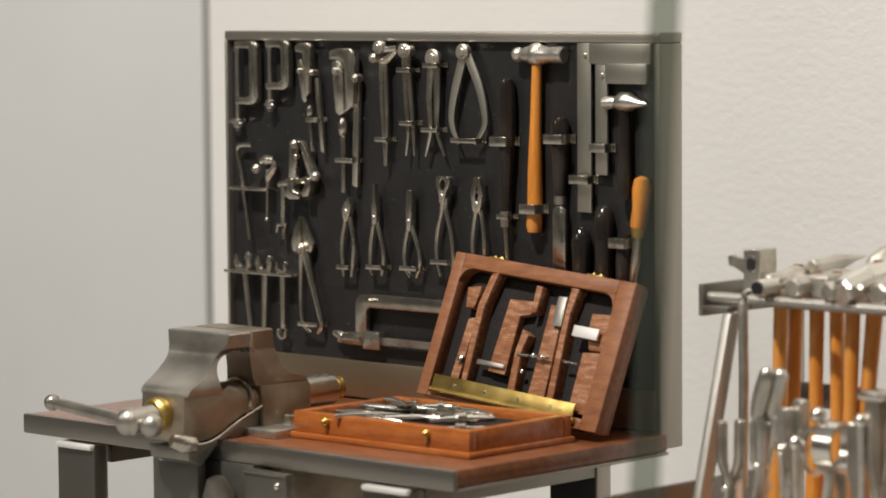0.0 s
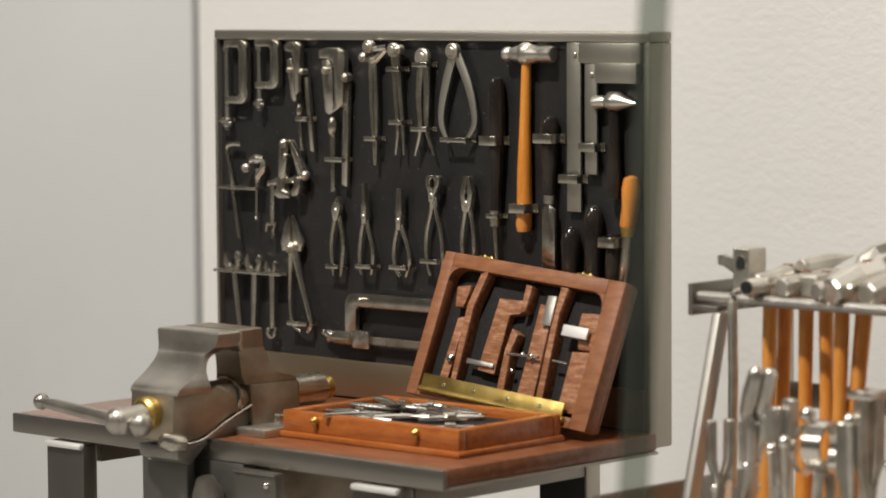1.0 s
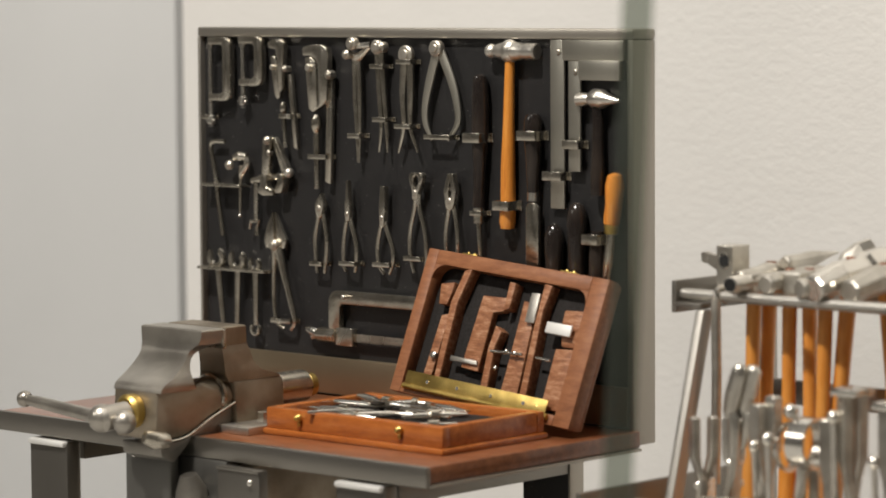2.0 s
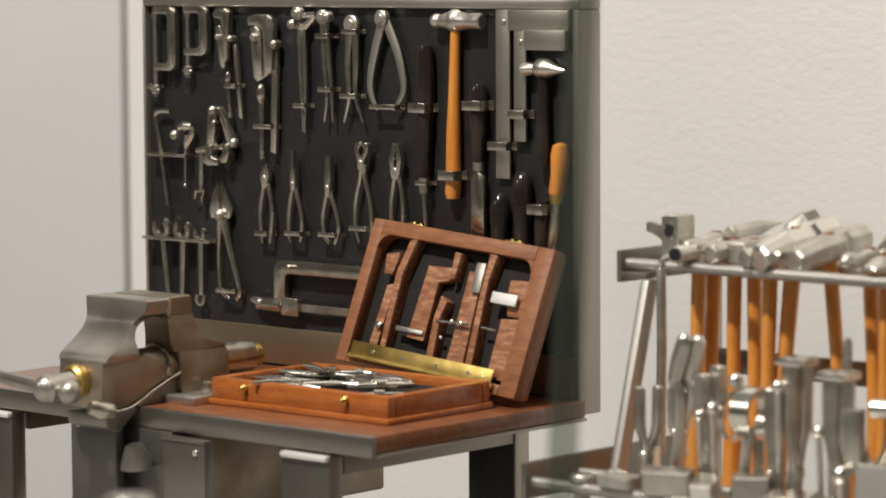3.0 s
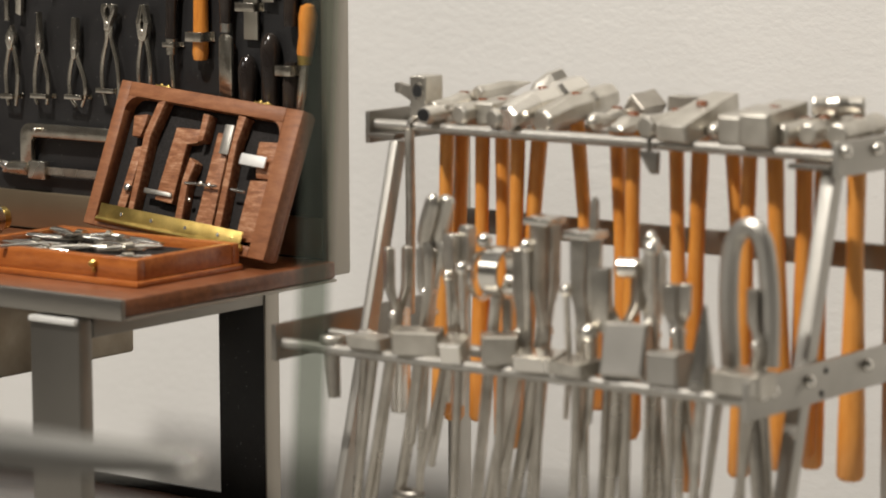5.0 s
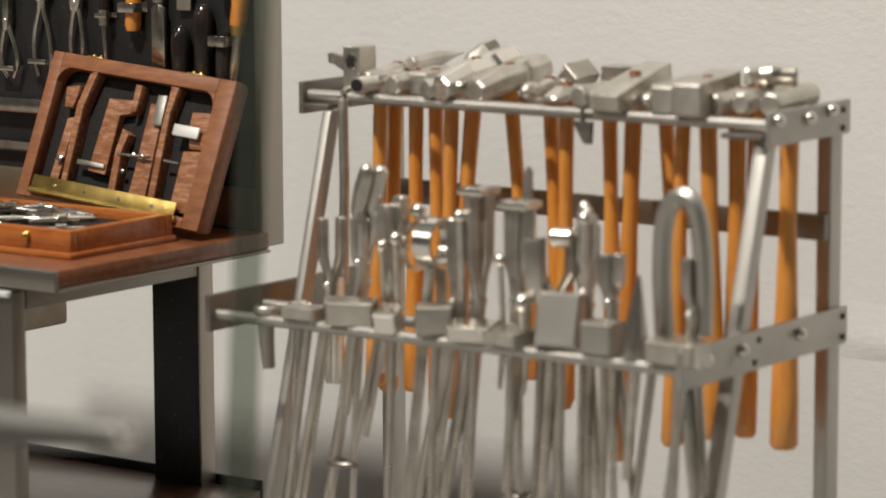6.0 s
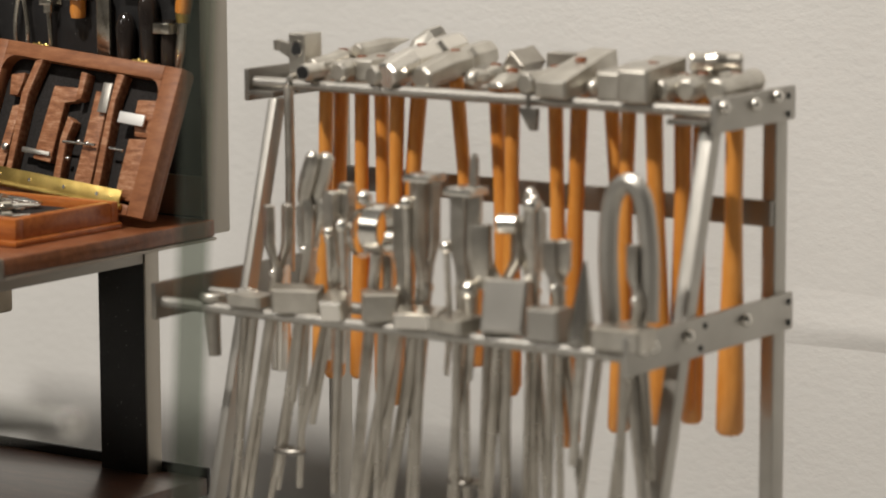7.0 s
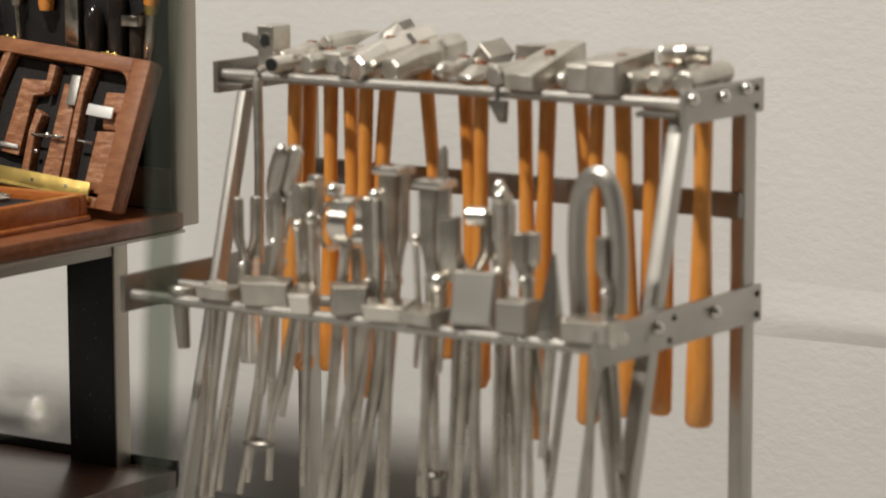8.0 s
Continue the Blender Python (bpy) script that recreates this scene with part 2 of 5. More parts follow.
# ---- tool board ----
BX0, BX1, BY, BZ0, BZ1 = -1.0988, -0.8330, 1.025, 0.1790, 0.3545
board = thing("tool_board", (-0.967, BY, BZ0), "black upright tool board with a steel frame behind the workbench", "tool board")


def on_board(bm):
    bmesh.ops.translate(bm, vec=(0.967, -BY, -BZ0), verts=bm.verts)
    return bm


part("panel", on_board(block((BX0 + 0.002, BY, BZ0 + 0.002), (BX1 - 0.004, BY + 0.006, BZ1 - 0.004))), BLACK, board, "matt black lacquered panel")
part("top_frame", on_board(block((BX0, BY - 0.003, BZ1 - 0.0045), (BX1, BY + 0.012, BZ1), 0.0008)), SHEET, board)
part("side_frame", on_board(block((BX1 - 0.0035, BY - 0.003, BZ0), (BX1, BY + 0.012, BZ1 - 0.0045), 0.0008)), SHEET, board)
part("side_frame", on_board(block((BX0, BY - 0.003, BZ0), (BX0 + 0.0018, BY + 0.012, BZ1 - 0.0045), 0.0005)), SHEET, board)
part("bottom_strip", on_board(block((BX0 + 0.002, BY - 0.0025, 0.1865), (BX1 - 0.004, BY, 0.2035), 0.0005)), WOOD_TINT, board, "bare steel strip along the board's foot, tinted as if reflecting wood")

# ---- workbench ----
QX0, QX1, QY0, QY1, QZ = -1.0905, -0.829, 0.890, 1.0215, 0.186
bench = thing("workbench", (-0.965, 0.956, 0), "small steel workbench with a reddish wooden top", "workbench")


def on_bench(bm):
    bmesh.ops.translate(bm, vec=(0.965, -0.956, 0), verts=bm.verts)
    return bm


part("top", on_bench(block((QX0 + 0.001, QY0 + 0.002, QZ - 0.007), (QX1, QY1, QZ), 0.0006)), CHERRY, bench, "reddish varnished wooden worktop")
part("front_edge", on_bench(block((QX0, QY0 - 0.001, QZ - 0.0085), (QX1 + 0.0005, QY0 + 0.0018, QZ + 0.0002), 0.0008)), GUN, bench, "dark steel edging")
part("under_frame", on_bench(block((QX0 + 0.001, QY0 + 0.002, QZ - 0.0085), (QX1 + 0.001, QY1, QZ - 0.0072), 0.0004)), SHEET, bench)
# Rear legs black, side strip pale: shade and lit edge put into colour.
for left, right in ((-1.0750, -1.0497), (-0.8860, -0.8590)):
    for y0, dx in ((QY0 - 0.0010, 0.0074), (QY1 - 0.0100, 0.0)):
        rear = y0 > QY0 + 0.05
        x0, x1 = left + dx, right + dx
        leg = part("leg", on_bench(block((x0, y0, 0), (x1 - 0.0012 * rear, y0 + 0.0085, QZ - 0.0098), 0.0016 - 0.001 * rear)), BLACK if rear else GUN, bench, "rear leg in black for the shade under the bench" if rear else "")
        # Pale cap painted in for the highlight on the leg's rounded top.
        if not rear:
            part("leg_highlight", on_bench(block((x0 + 0.0006, y0 - 0.0018, QZ - 0.0124), (x1 - 0.0006, y0 + 0.006, QZ - 0.0097), 0.0015)), PALE_SHEEN, leg, "pale cap standing for the highlight on the leg top")
        if rear:
            part("lit_edge_strip", on_bench(block((x1 - 0.0011, y0 - 0.0003, 0), (x1, y0 + 0.0088, QZ - 0.0098), 0.0003)), SHEET, leg)
    part("apron", on_bench(block((right - 0.008, QY0 + 0.0160, QZ - 0.0200), (right - 0.0005, QY1 - 0.0105, QZ - 0.0086), 0.0006)), GUN, bench)
    part("leg_bracket", on_bench(block((left + 0.004, QY0 + 0.0090, QZ - 0.0110), (right - 0.004, QY0 + 0.0150, QZ - 0.0084), 0.0004)), GUN, bench)
    part("leg_bracket", on_bench(block((left + 0.004, QY1 - 0.0085, QZ - 0.0110), (right - 0.004, QY1 - 0.0035, QZ - 0.0084), 0.0004)), GUN, bench)
part("lower_shelf", on_bench(block((QX0 + 0.004, QY0 + 0.01, 0.0665), (-0.835, QY1, 0.0745), 0.0008)), DARKWOOD, bench, "dark wooden lower shelf")
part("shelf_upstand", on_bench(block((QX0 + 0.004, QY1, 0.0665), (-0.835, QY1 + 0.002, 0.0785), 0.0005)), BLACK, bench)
part("drawer", on_bench(block((-1.0080, QY0 + 0.0075, 0.1385), (-0.9340, 1.0105, QZ - 0.0090), 0.0015)), RUSTY, bench, "plain steel drawer box under the top")


# ---- tools on the board ----
def tool(name, x, z, label, category, group="hand tools on the board", y=1.025):
    return thing(name, (x, y, z), label, category, group)


def tp(t, name, bm, mat, label=""):
    """A part of the thing t, from a mesh in world coordinates."""
    bmesh.ops.transform(bm, matrix=t.matrix_world.inverted(), verts=bm.verts)
    return part(name, bm, mat, t, label)


TY = 1.0215


def flat(points, y=TY):
    return [(x, y, z) for x, z in points]


def strip(points, radii, squash=0.8, y=TY, n=10, curve=True, bm=None):
    """A slim forged bar in the plane of the board."""
    pts = flat(points, y)
    if curve:
        m = len(pts)
        path = smooth_path(pts, 5)
        if isinstance(radii, (list, tuple)):
            radii = [float(np.interp(i / 5, range(m), radii)) for i in range(len(path))]
        pts = path
    return tube(pts, radii, n, squash, flat=(0, 1, 0), bm=bm)


def clip(at, width, tall=0.0022, y0=1.0188):
    x, z = at
    y0 = 1.0166 if tall > 0.0040 else y0
    x, w = x - 0.0008, width * 0.40
    bm = block((x - w, y0, z - tall / 2), (x + w, y0 + 0.0006, z + tall / 2), 0.0002)
    block((x + w - 0.0006, y0, z - tall / 2), (x + w, BY, z + tall / 2), 0.0002, bm=bm)
    block((x - w, y0, z - tall / 2), (x - w + 0.0006, BY, z + tall / 2), 0.0002, bm=bm)
    block((x + w, BY - 0.0008, z - tall / 2), (x + w + 0.0012, BY - 0.0001, z + tall / 2), 0.0002, bm=bm)
    part("clip", on_board(bm), STEEL, board)


def disc(at, r, y0, y1, n=16, bm=None):
    b = cylinder((at[0], y0, at[1]), (at[0], y1, at[1]), r, n, bevel=min(0.0006, 0.3 * r))
    if r > 0.002:
        cylinder((at[0], y0 - 0.0007, at[1]), (at[0], y0 + 0.0002, at[1]), r * 0.55, 12, bm=b, bevel=0.0002)
    return merge(bm, b) if bm else b


# jaw profiles from the rivet to the tip: share of the length, outer and inner half width
LEAF = [(-0.7, 0.30, 0.0), (0.0, 0.68, 0.0), (0.25, 0.70, 0.02), (0.65, 0.42, 0.02), (1.0, 0.06, 0.0)]
NEEDLE = [(-0.2, 0.45, 0.0), (0.1, 0.58, 0.0), (0.35, 0.55, 0.02), (0.42, 0.42, 0.03), (1.0, 0.24, 0.03)]
FLAT_NOSE = [(-0.3, 0.40, 0.0), (0.0, 0.50, 0.0), (0.25, 0.60, 0.02), (1.0, 0.46, 0.02)]
BROAD = [(-0.3, 0.30, 0.0), (0.0, 0.34, 0.0), (0.25, 0.46, 0.08), (0.5, 0.66, 0.30), (0.72, 0.74, 0.30), (0.88, 0.72, 0.04), (1.0, 0.60, 0.0)]
COMBINATION = [(-0.3, 0.40, 0.0), (0.0, 0.56, 0.0), (0.18, 0.62, 0.16), (0.34, 0.70, 0.22), (0.45, 0.66, 0.06), (0.55, 0.58, 0.16), (0.7, 0.50, 0.05), (1.0, 0.34, 0.03)]


def pliers(tip, pivot, left, right, jaw, profile, label, clip_at=None, clip_w=0.011, kind="pliers"):
    t = tool("pliers", pivot[0], pivot[1], label, kind, "pliers on the board")
    d = Vector((tip[0] - pivot[0], tip[1] - pivot[1]))
    for s, hand in ((-1, left), (1, right)):
        def at(f, w):
            return (pivot[0] + d.x * f + s * jaw * w, pivot[1] + d.y * f)
        outline = [at(f, o) for f, o, i in profile] + [at(f, i + 0.01) for f, o, i in reversed(profile)]
        bm = prism(outline, 0.0028, "Y", TY - 0.0016 - 0.0003 * s, 0.0003)
        strip([(pivot[0] + s * jaw * 0.15, pivot[1] - jaw * 0.1)] + list(hand), [jaw * 0.28] + [0.00115] * (len(hand) - 1) + [0.0009], 0.8, TY - 0.0003 * s, bm=bm)
        tp(t, "half", bm, STEEL)
    tp(t, "pivot", disc(pivot, min(jaw * 0.36, 0.0015), TY - 0.0022, TY + 0.001), PIVOT)
    if clip_at:
        clip(clip_at, clip_w)
    return t


pliers((-1.0159, 0.2788), (-1.0167, 0.2720), [(-1.0190, 0.2667), (-1.0210, 0.2575), (-1.0204, 0.2471), (-1.0197, 0.2419)], [(-1.0146, 0.2669), (-1.0129, 0.2579), (-1.0138, 0.2475), (-1.0146, 0.2422)], 0.0042, LEAF, "short steel end-cutting pliers clipped to the board", (-1.0175, 0.2465), 0.010)
pliers((-0.9988, 0.2853), (-0.9987, 0.2702), [(-1.0012, 0.2649), (-1.0028, 0.2558), (-1.0026, 0.2468), (-1.0012, 0.2435)], [(-0.9969, 0.2651), (-0.9942, 0.2562), (-0.9943, 0.2485), (-0.9951, 0.2438)], 0.0032, NEEDLE, "slim needle-nose pliers clipped to the board", (-0.9975, 0.2476), 0.0125)
pliers((-0.9765, 0.2836), (-0.9770, 0.2693), [(-0.9795, 0.2641), (-0.9814, 0.2556), (-0.9804, 0.2480), (-0.9773, 0.2438)], [(-0.9750, 0.2643), (-0.9716, 0.2561), (-0.9713, 0.2497), (-0.9735, 0.2440)], 0.0036, FLAT_NOSE, "steel flat-nose pliers clipped to the board", (-0.9759, 0.2482), 0.0135)
pliers((-0.9556, 0.2904), (-0.9564, 0.2813), [(-0.9582, 0.2744), (-0.9610, 0.2642), (-0.9612, 0.2541), (-0.9588, 0.2453)], [(-0.9547, 0.2746), (-0.9517, 0.2646), (-0.9508, 0.2546), (-0.9516, 0.2457)], 0.0060, BROAD, "steel pincers with a broad head clipped to the board", (-0.9567, 0.2520), 0.0135, "pincers")
pliers((-0.9352, 0.2908), (-0.9356, 0.2786), [(-0.9380, 0.2728), (-0.9395, 0.2640), (-0.9392, 0.2539), (-0.9389, 0.2490)], [(-0.9333, 0.2730), (-0.9320, 0.2643), (-0.9321, 0.2543), (-0.9325, 0.2493)], 0.0056, COMBINATION, "steel combination pliers behind the open box")

# tin snips
t = tool("tin_snips", *(-1.0462, 0.2544), "steel tin snips with pointed blades", "snips")
for s in (-1, 1):
    w = 0.0016 * s
    bm = prism([(-1.0471, 0.2691), ((-1.0472, 0.2641)[0] + 2.2 * w, (-1.0472, 0.2628)[1]), ((-1.0462, 0.2563)[0] + 4.2 * w, (-1.0462, 0.2563)[1]), ((-1.0463, 0.2523)[0] + 3.4 * w, (-1.0463, 0.2520)[1]), (-1.0463, 0.2520)], 0.002, "Y", TY - 0.001 + 0.0006 * s, 0.0004)
    tp(t, "blade", bm, STEEL)
tp(t, "handle", strip([(-1.0451, 0.2524), (-1.0416, 0.2407), (-1.0373, 0.2278), (-1.0348, 0.2187), (-1.0371, 0.2146)], [0.0024, 0.0017, 0.0015, 0.0013, 0.001]), STEEL)
tp(t, "handle", strip([(-1.0470, 0.2523), (-1.0480, 0.2403), (-1.0482, 0.2271), (-1.0465, 0.2180), (-1.0413, 0.2149)], [0.002, 0.0012, 0.001, 0.001, 0.0009]), STEEL)
tp(t, "pivot", disc((-1.0462, 0.2536), 0.0027, TY - 0.003, TY + 0.001), PIVOT)
clip((-1.0408, 0.2186), 0.0165)


# clamps
def c_clamp(x0, x1, z0, z1, screw_x, screw_z, label):
    t = tool("c_clamp", (x0 + x1) / 2, z0, label, "clamp")
    th, tw, r = 0.0034, 0.0052, 0.0040
    outer = [(x0, z1 - th)] + [(x0, z1)] + arc(x1 - r, z1 - r, r, 90, 0, 5) + arc(x1 - r, z0 + r, r, 0, -90, 5) + [(x0, z0), (x0, z0 + th), (x1 - tw - 0.0014, z0 + th), (x1 - tw, z0 + th + 0.0014), (x1 - tw, z1 - th - 0.0014), (x1 - tw - 0.0014, z1 - th)]
    tp(t, "frame", prism(outer, 0.0036, "Y", TY - 0.0022, 0.0006), STEEL)
    bm = cylinder((screw_x, TY - 0.0004, z1 - th - 0.001), (screw_x, TY - 0.0004, screw_z), 0.0010, 12)
    for k in range(int((z1 - screw_z) / 0.0011) - 3):
        z = z1 - th - 0.002 - 0.0011 * k
        cylinder((screw_x, TY - 0.0004, z), (screw_x, TY - 0.0004, z - 0.0005), 0.0013, 10, bm=bm)
    tp(t, "screw", bm, BRIGHT)
    tp(t, "swivel_pad", cylinder((screw_x, TY - 0.0004, z1 - th + 0.0003), (screw_x, TY - 0.0004, z1 - th - 0.0016), 0.0018, 14), BRIGHT)
    tp(t, "screw_head", cylinder((screw_x, TY - 0.0004, screw_z + 0.0042), (screw_x, TY - 0.0004, screw_z), 0.0021, 12, bevel=0.0005), BRIGHT)
    tp(t, "tommy_bar", cylinder((screw_x - 0.003, TY - 0.001, screw_z + 0.002), (screw_x + 0.0032, TY - 0.001, screw_z + 0.0018), 0.0005, 8), BRIGHT)


c_clamp((-1.0892, 0.3478)[0], (-1.0742, 0.3479)[0], (-1.0820, 0.3199)[1], (-1.0815, 0.3497)[1], (-1.0889, 0.3478)[0], (-1.0896, 0.3088)[1], "forged steel screw clamp hung on the board")
c_clamp((-1.0684, 0.3479)[0], (-1.0529, 0.3480)[0], (-1.0608, 0.3272)[1], (-1.0604, 0.3503)[1], (-1.0669, 0.3479)[0], (-1.0675, 0.3181)[1], "small forged screw clamp hung on the board")
clip((-1.0903, 0.3123), 0.0065)


# pipe wrenches
def pipe_wrench(hook, lower, bolt, side, nut, foot, bar, size, label):
    t = tool("pipe_wrench", nut[0], foot[1], label, "wrench")
    w = size
    tp(t, "hook_jaw", prism(hook, 0.0034, "Y", TY - 0.0024, 0.0005), STEEL)
    tp(t, "lower_jaw", prism(lower, 0.0030, "Y", TY - 0.0012, 0.0005), STEEL)
    bm = cylinder((bolt[0], TY - 0.0034, bolt[1]), (bolt[0], TY - 0.0010, bolt[1]), 0.42 * w, 6, bevel=0.0003)
    tp(t, "bolt", bm, PIVOT)
    bm = cylinder((side[0], TY - 0.0030, side[1]), (side[0], TY + 0.0014, side[1]), 0.50 * w, 6, bevel=0.0004)
    cylinder((side[0], TY - 0.0038, side[1]), (side[0], TY - 0.0028, side[1]), 0.26 * w, 12, bm=bm, bevel=0.0002)
    tp(t, "pivot_nut", bm, PIVOT)
    x, z = nut
    tp(t, "collar", tube(flat([(x, z + 1.0 * w), (x, z + 0.75 * w), (x, z + 0.35 * w), (x, z - 0.35 * w), (x, z - 0.75 * w), (x, z - 1.0 * w)]), [0.34 * w, 0.45 * w, 0.60 * w, 0.60 * w, 0.45 * w, 0.32 * w], 14), STEEL)
    bm = strip([(x, z - 0.9 * w), foot], [0.30 * w, 0.32 * w], 0.9, curve=False)
    for k in range(9):
        zz = z - 1.15 * w - 0.27 * w * k
        cylinder((x, TY, zz), (x, TY, zz - 0.13 * w), 0.42 * w, 10, bm=bm)
    tp(t, "threaded_shank", bm, STEEL)
    (xa, za), (xb, zb) = bar
    h = 0.42 * w
    tp(t, "handle_bar", prism([(xa - h, za), (xa + h, za), (xb + h, zb), (xb - h, zb + 0.6 * h)], 0.0022, "Y", TY - 0.0002, 0.0004), STEEL)


pipe_wrench([(-1.0259, 0.3448), (-1.0247, 0.3458), (-1.0204, 0.3468), (-1.0130, 0.3467), (-1.0103, 0.3452), (-1.0092, 0.3425), (-1.0101, 0.3294), (-1.0106, 0.3213), (-1.0137, 0.3186), (-1.0167, 0.3172), (-1.0171, 0.3188), (-1.0161, 0.3212), (-1.0159, 0.3372), (-1.0173, 0.3401), (-1.0210, 0.3416), (-1.0255, 0.3416)], [(-1.0252, 0.3408), (-1.0218, 0.3416), (-1.0185, 0.3393), (-1.0179, 0.3293), (-1.0177, 0.3172), (-1.0207, 0.3158), (-1.0233, 0.3174), (-1.0247, 0.3319)], (-1.0217, 0.3362), (-1.0091, 0.3331), (-1.0191, 0.3106), (-1.0193, 0.2807), [(-1.0104, 0.3307), (-1.0122, 0.2831)], 0.0042, "large steel pipe wrench with a screw shank")
pipe_wrench([(-1.0485, 0.3473), (-1.0458, 0.3489), (-1.0405, 0.3493), (-1.0380, 0.3476), (-1.0386, 0.3383), (-1.0391, 0.3261), (-1.0409, 0.3242), (-1.0420, 0.3252), (-1.0421, 0.3396), (-1.0436, 0.3444), (-1.0478, 0.3449)], [(-1.0480, 0.3411), (-1.0452, 0.3417), (-1.0433, 0.3382), (-1.0418, 0.3223), (-1.0436, 0.3212), (-1.0454, 0.3236), (-1.0470, 0.3329)], (-1.0452, 0.3361), (-1.0371, 0.3354), (-1.0406, 0.3173), (-1.0395, 0.2990), [(-1.0366, 0.3330), (-1.0329, 0.2983)], 0.0029, "smaller steel pipe wrench clipped to the board")
clip((-1.0160, 0.2956), 0.0145)
clip((-1.0367, 0.3137), 0.0095)

# dividers and calipers
t = tool("caliper", *(-0.9927, 0.3420), "steel bow caliper with thumb screws", "caliper")
for s in (-1, 1):
    tp(t, "leg", strip([((-0.9934, 0.3412)[0] + s * 0.0012, (-0.9934, 0.3412)[1]), ((-0.9929, 0.3229)[0] + s * 0.0014, (-0.9929, 0.3229)[1]), ((-0.9925, 0.3050)[0] + s * 0.0008, (-0.9925, 0.3050)[1]), ((-0.9926, 0.2937)[0] + s * 0.0005, (-0.9926, 0.2937)[1])], [0.0014, 0.0013, 0.0009, 0.0004]), STEEL)
tp(t, "thumb_screw", disc((-0.9937, 0.3473), 0.0030, TY - 0.004, TY), PIVOT)
tp(t, "thumb_screw", disc((-0.9970, 0.3424), 0.0022, TY - 0.004, TY), PIVOT)
tp(t, "bow", strip([(-0.9984, 0.3440), (-0.9927, 0.3412), (-0.9881, 0.3438), (-0.9845, 0.3469)], [0.0012, 0.0022, 0.0016, 0.0015]), STEEL)
tp(t, "adjusting_bar", cylinder(((-0.9919, 0.3463)[0], TY - 0.001, (-0.9919, 0.3463)[1]), ((-0.9834, 0.3469)[0], TY - 0.001, (-0.9834, 0.3469)[1]), 0.0014, 10), BRIGHT)
clip((-0.9925, 0.3058), 0.0095)
t = tool("caliper", *(-0.9792, 0.3469), "slim steel inside caliper with turned-out points", "caliper")
for s in (-1, 1):
    tp(t, "leg", strip([((-0.9792, 0.3474)[0] + s * 0.001, (-0.9792, 0.3474)[1]), ((-0.9780, 0.3282)[0] + s * 0.0014, (-0.9780, 0.3282)[1]), ((-0.9765, 0.3105)[0] + s * 0.0016, (-0.9765, 0.3105)[1]), ((-0.9770, 0.2988)[0] + s * 0.0026, (-0.9770, 0.2988)[1])], [0.0018, 0.0014, 0.0011, 0.0006]), STEEL)
tp(t, "joint", disc((-0.9789, 0.3459), 0.0032, TY - 0.003, TY), PIVOT)
tp(t, "lock_knob", disc((-0.9750, 0.3459), 0.0024, TY - 0.0045, TY), PIVOT)
clip((-0.9779, 0.3373), 0.0105)
clip((-0.9765, 0.3135), 0.0105)
t = tool("divider", *(-0.9619, 0.3435), "steel inside divider with spread points", "divider")
tp(t, "leg", strip([(-0.9633, 0.3435), (-0.9648, 0.3259), (-0.9643, 0.3108), (-0.9676, 0.2988)], [0.0022, 0.0018, 0.0013, 0.0006], 0.7), STEEL)
tp(t, "leg", strip([(-0.9602, 0.3435), (-0.9600, 0.3260), (-0.9602, 0.3109), (-0.9558, 0.2992)], [0.0022, 0.0018, 0.0013, 0.0006], 0.7), STEEL)
tp(t, "joint", disc((-0.9619, 0.3427), 0.0042, TY - 0.002, TY + 0.001), PIVOT)
clip((-0.9612, 0.3395), 0.0115)
clip((-0.9622, 0.3108), 0.0125)
t = tool("caliper", *(-0.9427, 0.3456), "large bowed outside caliper of flat steel", "caliper")
for pts in ([(-0.9437, 0.3446), (-0.9483, 0.3311), (-0.9511, 0.3199), (-0.9509, 0.3124), (-0.9472, 0.3049)], [(-0.9417, 0.3446), (-0.9351, 0.3313), (-0.9319, 0.3202), (-0.9319, 0.3128), (-0.9377, 0.3052)]):
    tp(t, "leg", strip(pts, [0.0024, 0.0023, 0.0019, 0.0016, 0.0007], 0.5, n=8), SQUARE)
tp(t, "joint", disc((-0.9431, 0.3456), 0.0036, TY - 0.0028, TY + 0.001), PIVOT)
clip((-0.9414, 0.3066), 0.0195)


# handled tools
def lathe(points, name, t, mat, y=TY, n=16, label=""):
    """A turned part, with a list of (x, z, radius) along its length."""
    return tp(t, name, tube([(x, y, z) for (x, z), r in points], [r for p, r in points], n), mat, label)


t = tool("screwdriver", *(-0.9186, 0.3069), "long screwdriver with a black wooden handle", "screwdriver")
lathe([((-0.9184, 0.3346), 0.0010), ((-0.9184, 0.3338), 0.0026), ((-0.9184, 0.3318), 0.0033), ((-0.9182, 0.3242), 0.0039), ((-0.9183, 0.3094), 0.0040), ((-0.9187, 0.2946), 0.0030), ((-0.9192, 0.2835), 0.0026), ((-0.9196, 0.2768), 0.0030)], "handle", t, HANDLE_BLACK)
lathe([((-0.9196, 0.2763), 0.0026), ((-0.9196, 0.2694), 0.0024)], "ferrule", t, STEEL)
lathe([((-0.9196, 0.2694), 0.0012), ((-0.9187, 0.2563), 0.0011), ((-0.9185, 0.2501), 0.0015)], "blade", t, STEEL)
clip((-0.9190, 0.3069), 0.0125, 0.0042)
clip((-0.9186, 0.2739), 0.0085)

